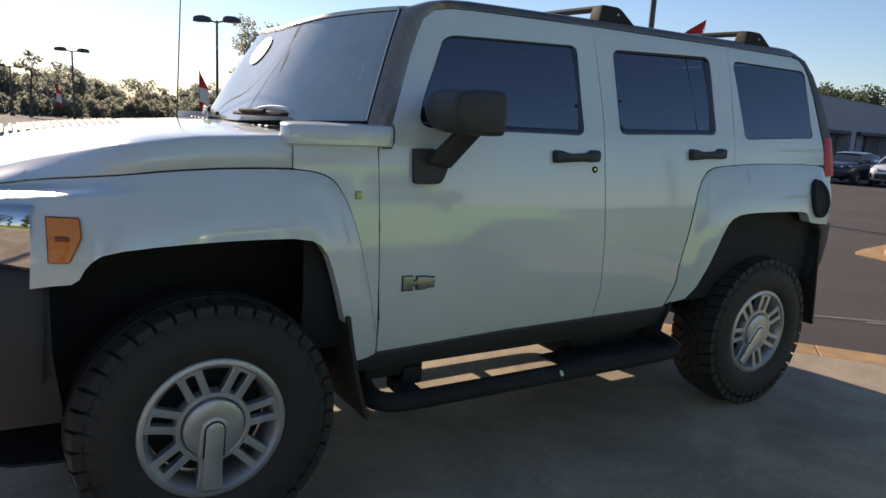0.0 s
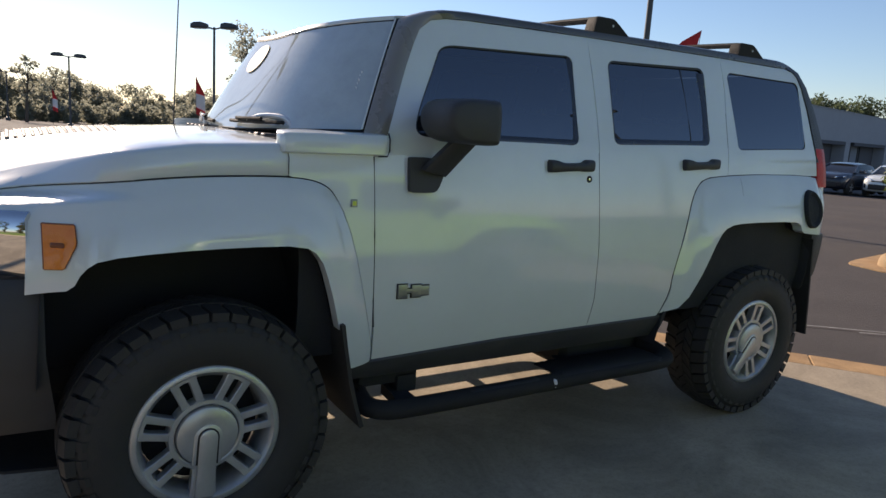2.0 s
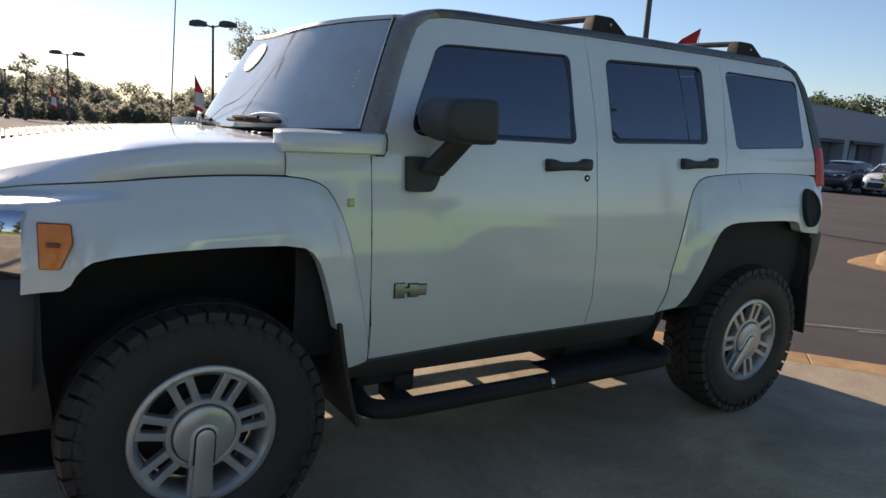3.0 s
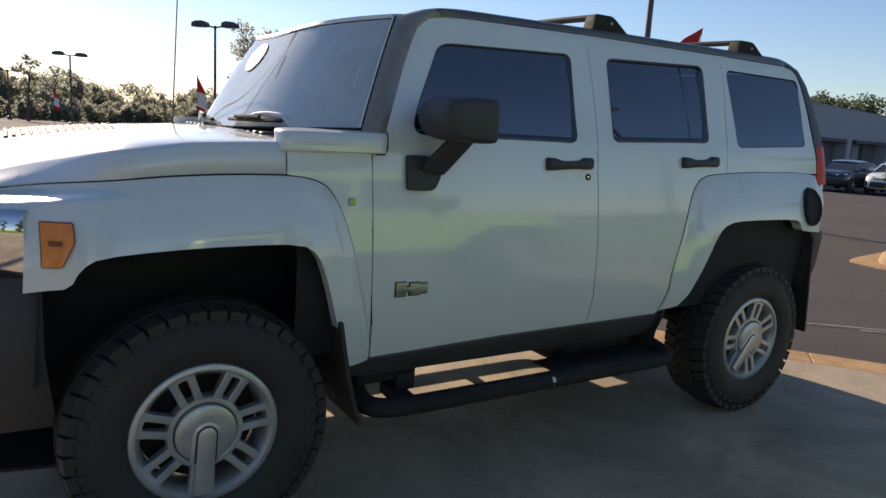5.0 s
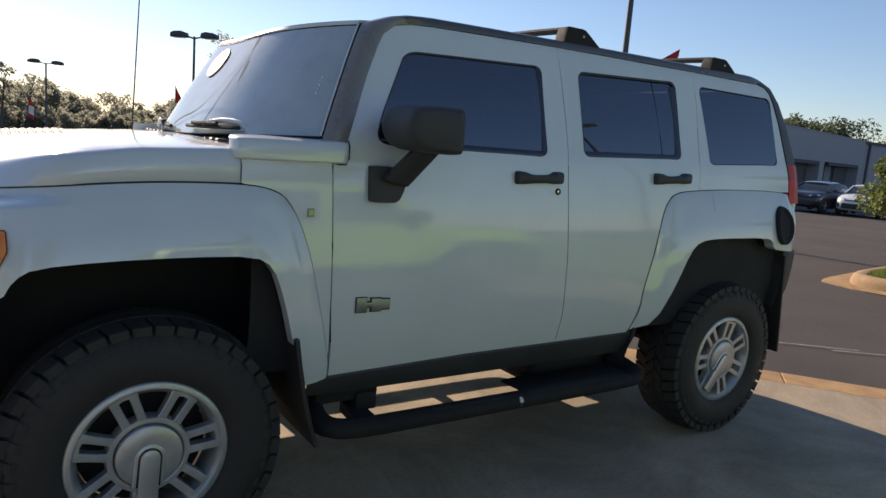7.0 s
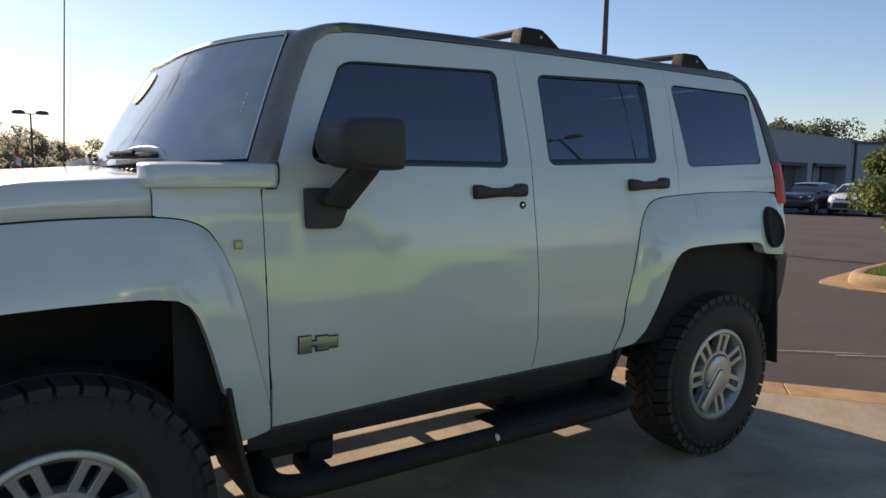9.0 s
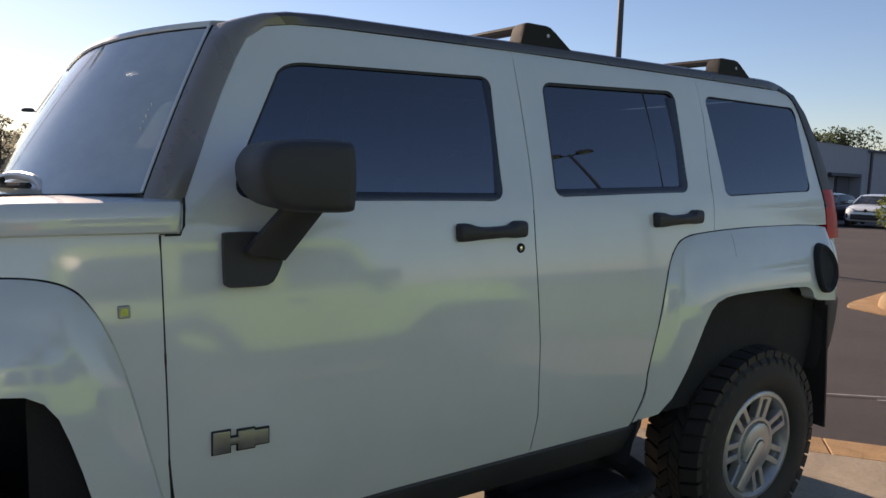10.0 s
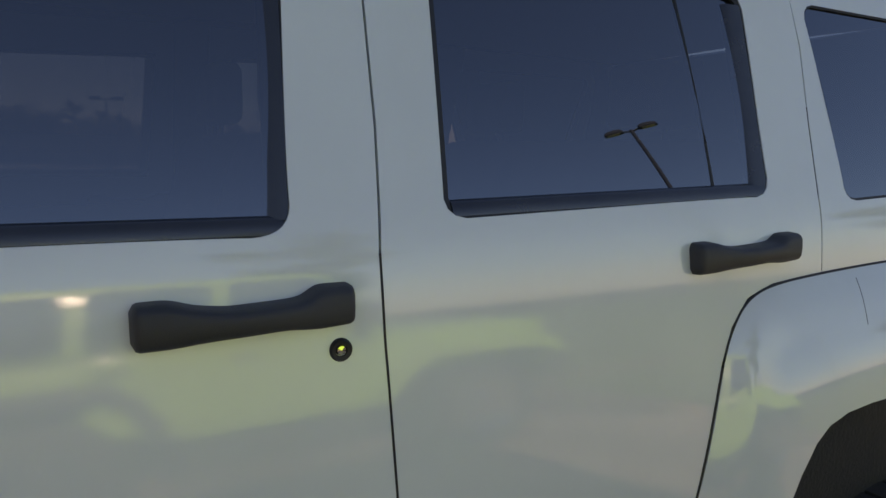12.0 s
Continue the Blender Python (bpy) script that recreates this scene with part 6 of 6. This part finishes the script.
parked_car(*far(24.97, 38.5), 13, WHITE, "white crossover parked facing the drive")

# lime green off-road car on the concrete beside the path
def prism(bm, line, y0, y1, bevel=0.0):
    """A side-view outline carried across from y0 to y1."""
    a = [bm.verts.new((px, y0, pz)) for px, pz in line]
    b = [bm.verts.new((px, y1, pz)) for px, pz in line]
    fs = [bm.faces.new(a), bm.faces.new(b[::-1])]
    n = len(line)
    for i in range(n):
        fs.append(bm.faces.new((a[i], b[i], b[(i + 1) % n], a[(i + 1) % n])))
    if bevel:
        bmesh.ops.bevel(bm, geom=list({e for f in fs for e in f.edges}), offset=bevel, segments=2, affect="EDGES", profile=0.6)
    return bm


def trail_car(x, y):
    """An open-fendered off-road car; its front points along +x."""
    t = thing("off_road_car", "lime green boxy off-road car with flat fenders parked on concrete", "car", group="parked cars", at=(x, y, 0))
    W = 0.80
    bm = bmesh.new()
    prism(bm, [(0.10, 0.60), (0.20, 0.60), (0.27, 0.86), (0.40, 0.98), (0.98, 0.98), (1.10, 0.86), (1.19, 0.52), (2.62, 0.52), (2.66, 1.17), (2.60, 1.20), (0.10, 1.18)], -W, W, 0.025)
    part("body", bm, LIME, t, "lime green body tub", angle=35)
    bm = bmesh.new()
    secs = []
    for px, w, zt in ((2.63, 0.78, 1.190), (2.70, 0.775, 1.188), (3.20, 0.75, 1.175), (3.70, 0.72, 1.150), (3.80, 0.705, 1.120)):
        secs.append([(px, -w, 0.80), (px, -w, zt - 0.06), (px, -w + 0.02, zt - 0.018), (px, -w + 0.07, zt), (px, 0, zt + 0.02), (px, w - 0.07, zt), (px, w - 0.02, zt - 0.018), (px, w, zt - 0.06), (px, w, 0.80)])
    r = loft(bm, secs)
    bm.faces.new(r[-1])
    part("bonnet", bm, LIME, t, "lime green bonnet", angle=35)
    bm = bmesh.new()
    prism(bm, [(3.79, 0.66), (3.84, 0.66), (3.86, 1.12), (3.80, 1.13)], -0.72, 0.72, 0.012)
    grille = part("grille", bm, LIME, t, "lime green upright grille", angle=35)
    for k in range(7):
        bm = bmesh.new()
        box(bm, 3.845, 3.862, -0.27 + 0.09 * k - 0.022, -0.27 + 0.09 * k + 0.022, 0.74, 1.02, 0.006, 1)
        part("grille_slot", bm, SEAL, grille)
    bm = bmesh.new()
    prism(bm, [(0.12, 1.20), (2.36, 1.20), (2.60, 1.20), (2.30, 1.72), (2.18, 1.80), (0.30, 1.82), (0.20, 1.76)], -0.70, 0.70, 0.04)
    for v in bm.verts:
        v.co.y *= 1.13 - 0.06 * (v.co.z - 1.20)
    top = part("hard_top", bm, LIME, t, "lime green hard top", angle=35)
    for s in (-1, 1):
        for q in ([(1.66, 1.24), (2.44, 1.24), (2.20, 1.70), (1.68, 1.71)], [(0.92, 1.24), (1.56, 1.24), (1.58, 1.71), (0.94, 1.72)], [(0.24, 1.25), (0.82, 1.24), (0.84, 1.70), (0.30, 1.68)]):
            o = chaikin(dense(q, 0.12), 2)
            bm = bmesh.new()
            face = bm.faces.new([bm.verts.new((px, s * (0.70 * (1.13 - 0.06 * (pz - 1.20)) + 0.006), pz)) for px, pz in o])
            part("side_window", thicken(bm, 0.003), TINT_GLASS, top, "dark tinted side window", smooth=False)
        for a, b in ((1.60, 2.52), (0.90, 1.59)):
            bm = bmesh.new()
            box(bm, a, b, s * W - 0.004, s * W + 0.008, 0.60, 1.16, 0.006, 1)
            d = part("door", bm, LIME, t)
            bm = bmesh.new()
            box(bm, a + 0.06, a + 0.22, s * (W + 0.025) - 0.016, s * (W + 0.025) + 0.016, 1.07, 1.105, 0.01, 2)
            part("door_handle", bm, TRIM, d)
        # flat-topped trapezoid flares
        for line in ([(2.46, 0.56), (2.74, 0.955), (2.82, 1.0), (3.74, 0.985), (3.86, 0.90), (3.88, 0.80), (3.82, 0.80), (3.74, 0.90), (2.90, 0.925), (2.80, 0.88), (2.56, 0.54)],
                     [(0.06, 0.62), (0.17, 0.92), (0.34, 1.03), (1.02, 1.03), (1.18, 0.90), (1.34, 0.54), (1.24, 0.54), (1.10, 0.84), (0.98, 0.95), (0.40, 0.95), (0.27, 0.86), (0.15, 0.60)]):
            bm = bmesh.new()
            prism(bm, line, s * 0.62, s * 0.95, 0.012)
            part("wheel_flare", bm, LIME if line[0][0] > 2 else TRIM, t, "lime green flat fender" if line[0][0] > 2 else "black plastic wheel flare", angle=35)
        bm = bmesh.new()
        tube(bm, [(1.30, s * 0.84, 0.44), (1.40, s * 0.88, 0.42), (2.40, s * 0.88, 0.42), (2.50, s * 0.84, 0.44)], 0.04, 10)
        part("side_step", bm, TRIM, t, "black tubular side step")
        bm = bmesh.new()
        box(bm, 2.36, 2.50, s * 0.98 - 0.10, s * 0.98 + 0.10, 1.22, 1.40, 0.04, 2)
        tube(bm, [(2.46, s * 0.80, 1.16), (2.44, s * 0.92, 1.26)], 0.03, 8)
        part("door_mirror", bm, TRIM, t)
        bm = bmesh.new()
        box(bm, 0.02, 0.10, s * 0.70 - 0.06, s * 0.70 + 0.06, 0.86, 1.08, 0.02, 2)
        part("tail_light", bm, RED_LENS, t)
        bm = bmesh.new()
        lathe(bm, [(0.0, -0.02), (0.06, -0.016), (0.085, 0.0), (0.09, 0.02)], 24)
        bmesh.ops.rotate(bm, verts=bm.verts, matrix=Matrix.Rotation(radians(90), 3, "Z"))
        bmesh.ops.translate(bm, verts=bm.verts, vec=(3.86, s * 0.46, 0.92))
        part("headlight", bm, CHROME, grille, "round headlight")
        for wx in (0.69, 3.28):
            bm = bmesh.new()
            lathe(bm, [(0.20, 0.0), (0.23, -0.02), (0.30, -0.03), (0.37, -0.015), (0.40, 0.02), (0.40, 0.20), (0.37, 0.235), (0.20, 0.22)], 40)
            w = part("wheel", bm, RUBBER, t, "black tyre", angle=50)
            w.matrix_basis = pose(wx, s * 0.90, 0.40, 0, 0, 180 if s > 0 else 0)
            bm = bmesh.new()
            lathe(bm, [(0.0, -0.03), (0.08, -0.028), (0.09, 0.0), (0.10, 0.06), (0.19, 0.05), (0.205, -0.012), (0.225, -0.018)], 32)
            part("rim", bm, CHROME, w, "bright chrome rim", angle=35)
    bm = bmesh.new()
    box(bm, 0.15, 3.80, -0.56, 0.56, 0.40, 0.92, 0.03, 1)
    part("underbody", bm, UNDER, t)
    for nm, x0, x1 in (("front_bumper", 3.90, 4.06), ("rear_bumper", -0.08, 0.08)):
        bm = bmesh.new()
        box(bm, x0, x1, -0.78, 0.78, 0.50, 0.68, 0.04, 3)
        box(bm, min(x0, 3.7) if x0 > 1 else x1 - 0.02, x0 + 0.02 if x0 > 1 else 0.2, -0.3, 0.3, 0.52, 0.64, 0.01, 1)
        part(nm, bm, TRIM, t)
    bm = bmesh.new()
    loft(bm, [[(2.57, yy * 0.70, 1.25), (2.33, yy * 0.64, 1.70)] for yy in (-1, -0.5, 0, 0.5, 1)])
    bmesh.ops.translate(bm, verts=bm.verts, vec=(0.012, 0, 0.006))
    part("windscreen", bm, CAR_GLASS, t, "dark windscreen")
    return t


trail_car(0.42, -4.95)

# kerbed planting island
ISL = chaikin([(9.02, 2.02), (8.93, 1.70), (8.80, 1.28), (9.0, 0.3), (9.5, -1.4), (11.5, -2.0), (15.0, -1.2), (15.6, 1.4), (14.0, 2.7), (12.0, 2.55), (10.4, 2.27)], 2)
ISL = [(x + 0.06, y - 0.12) for x, y in ISL]
slab("island_gutter", ISL, -0.06, -0.016, KERB, "sunlit orange-tan concrete gutter round the planting island", "gutter", 0.0, True)
NOSE = chaikin([(9.40, 1.84), (9.12, 1.42), (9.20, 0.6), (9.75, -1.1), (11.5, -1.65), (14.7, -0.95), (15.25, 1.3), (13.9, 2.35), (12.0, 2.22), (10.6, 2.05)], 3)
NOSE = [(x + 0.06, y - 0.12) for x, y in NOSE]
bm = bmesh.new()
rings = []
for inset, up in ((0.0, -0.05), (0.005, 0.035), (0.02, 0.085), (0.05, 0.118), (0.09, 0.130), (0.15, 0.130), (0.185, 0.118), (0.20, 0.06)):
    rings.append([(x, y, ground_z(x, y) + up) for x, y in shrink(NOSE, inset)])
loft(bm, rings, close=True)
tagged(put("island_kerb", bm, KERB_TOP, angle=50), "pale tan concrete kerb with a rolled edge round the planting island", "kerb", kind="structure")
BED = shrink(NOSE, 0.192)
slab("island_bed", BED, 0.0, 0.085, MULCH, "bare brown soil at the kerb of the planting island", "planting bed", 0.0, True)
rnd = random.Random(3)
data = ([], [])
mid = (12.2, 0.45)
for _ in range(26000):
    k = rnd.randrange(len(BED))
    f, r = rnd.random(), 1 - 0.985 * rnd.random() ** 1.7
    p, q = BED[k], BED[(k + 1) % len(BED)]
    x, y = [mid[i] + (p[i] + (q[i] - p[i]) * f - mid[i]) * r * 0.975 for i in (0, 1)]
    z = ground_z(x, y) + 0.08 + 0.10 * (1 - r)
    hgt, w = rnd.uniform(0.05, 0.14) * (0.7 if r > 0.95 else 1.0), rnd.uniform(0.004, 0.009)
    t = rnd.uniform(0, 6.28)
    i = len(data[0])
    data[0].extend([(x - w * math.cos(t), y - w * math.sin(t), z - 0.02), (x + w * math.cos(t), y + w * math.sin(t), z - 0.02), (x + rnd.uniform(-0.06, 0.06), y + rnd.uniform(-0.06, 0.06), z + hgt)])
    data[1].append((i, i + 1, i + 2))
tagged(mesh_of("grass_tufts", data, GRASS_BLADE), "rough bright green grass filling the planting island", "grass", kind="stuff")
tree(11.45, 1.46, 1.74, 0.95, 61, "small leafy tree in the planting island", 0.34, 52, 560, 0.042, LEAF_SUN, group="")

# seam and worn paint on the asphalt
def strip(name, a, b, w, mat, label, category):
    d = Vector((b[0] - a[0], b[1] - a[1]))
    k = Vector((-d.y, d.x)).normalized() * w / 2
    bm = bmesh.new()
    n = 12
    loft(bm, [[(a[0] + d.x * i / n + s * k.x * (1 + 0.3 * noise.noise((i * 0.7, s, 1))), a[1] + d.y * i / n + s * k.y, ground_z(a[0] + d.x * i / n, a[1] + d.y * i / n) - 0.016) for s in (-1, 1)] for i in range(n + 1)])
    return tagged(put(name, bm, mat, smooth=False), label, category, kind="structure")


strip("tar_seam", (11.5, 3.5), (12.9, 2.3), 0.03, TAR, "dark tar seam across the asphalt", "seam")
strip("road_marking", (5.0, 0.15), (5.6, -0.35), 0.014, ROAD_PAINT, "worn pale paint scrape on the asphalt", "marking")
strip("road_marking", (5.35, -0.25), (5.75, -0.55), 0.012, ROAD_PAINT, "worn pale paint scrape on the asphalt", "marking")
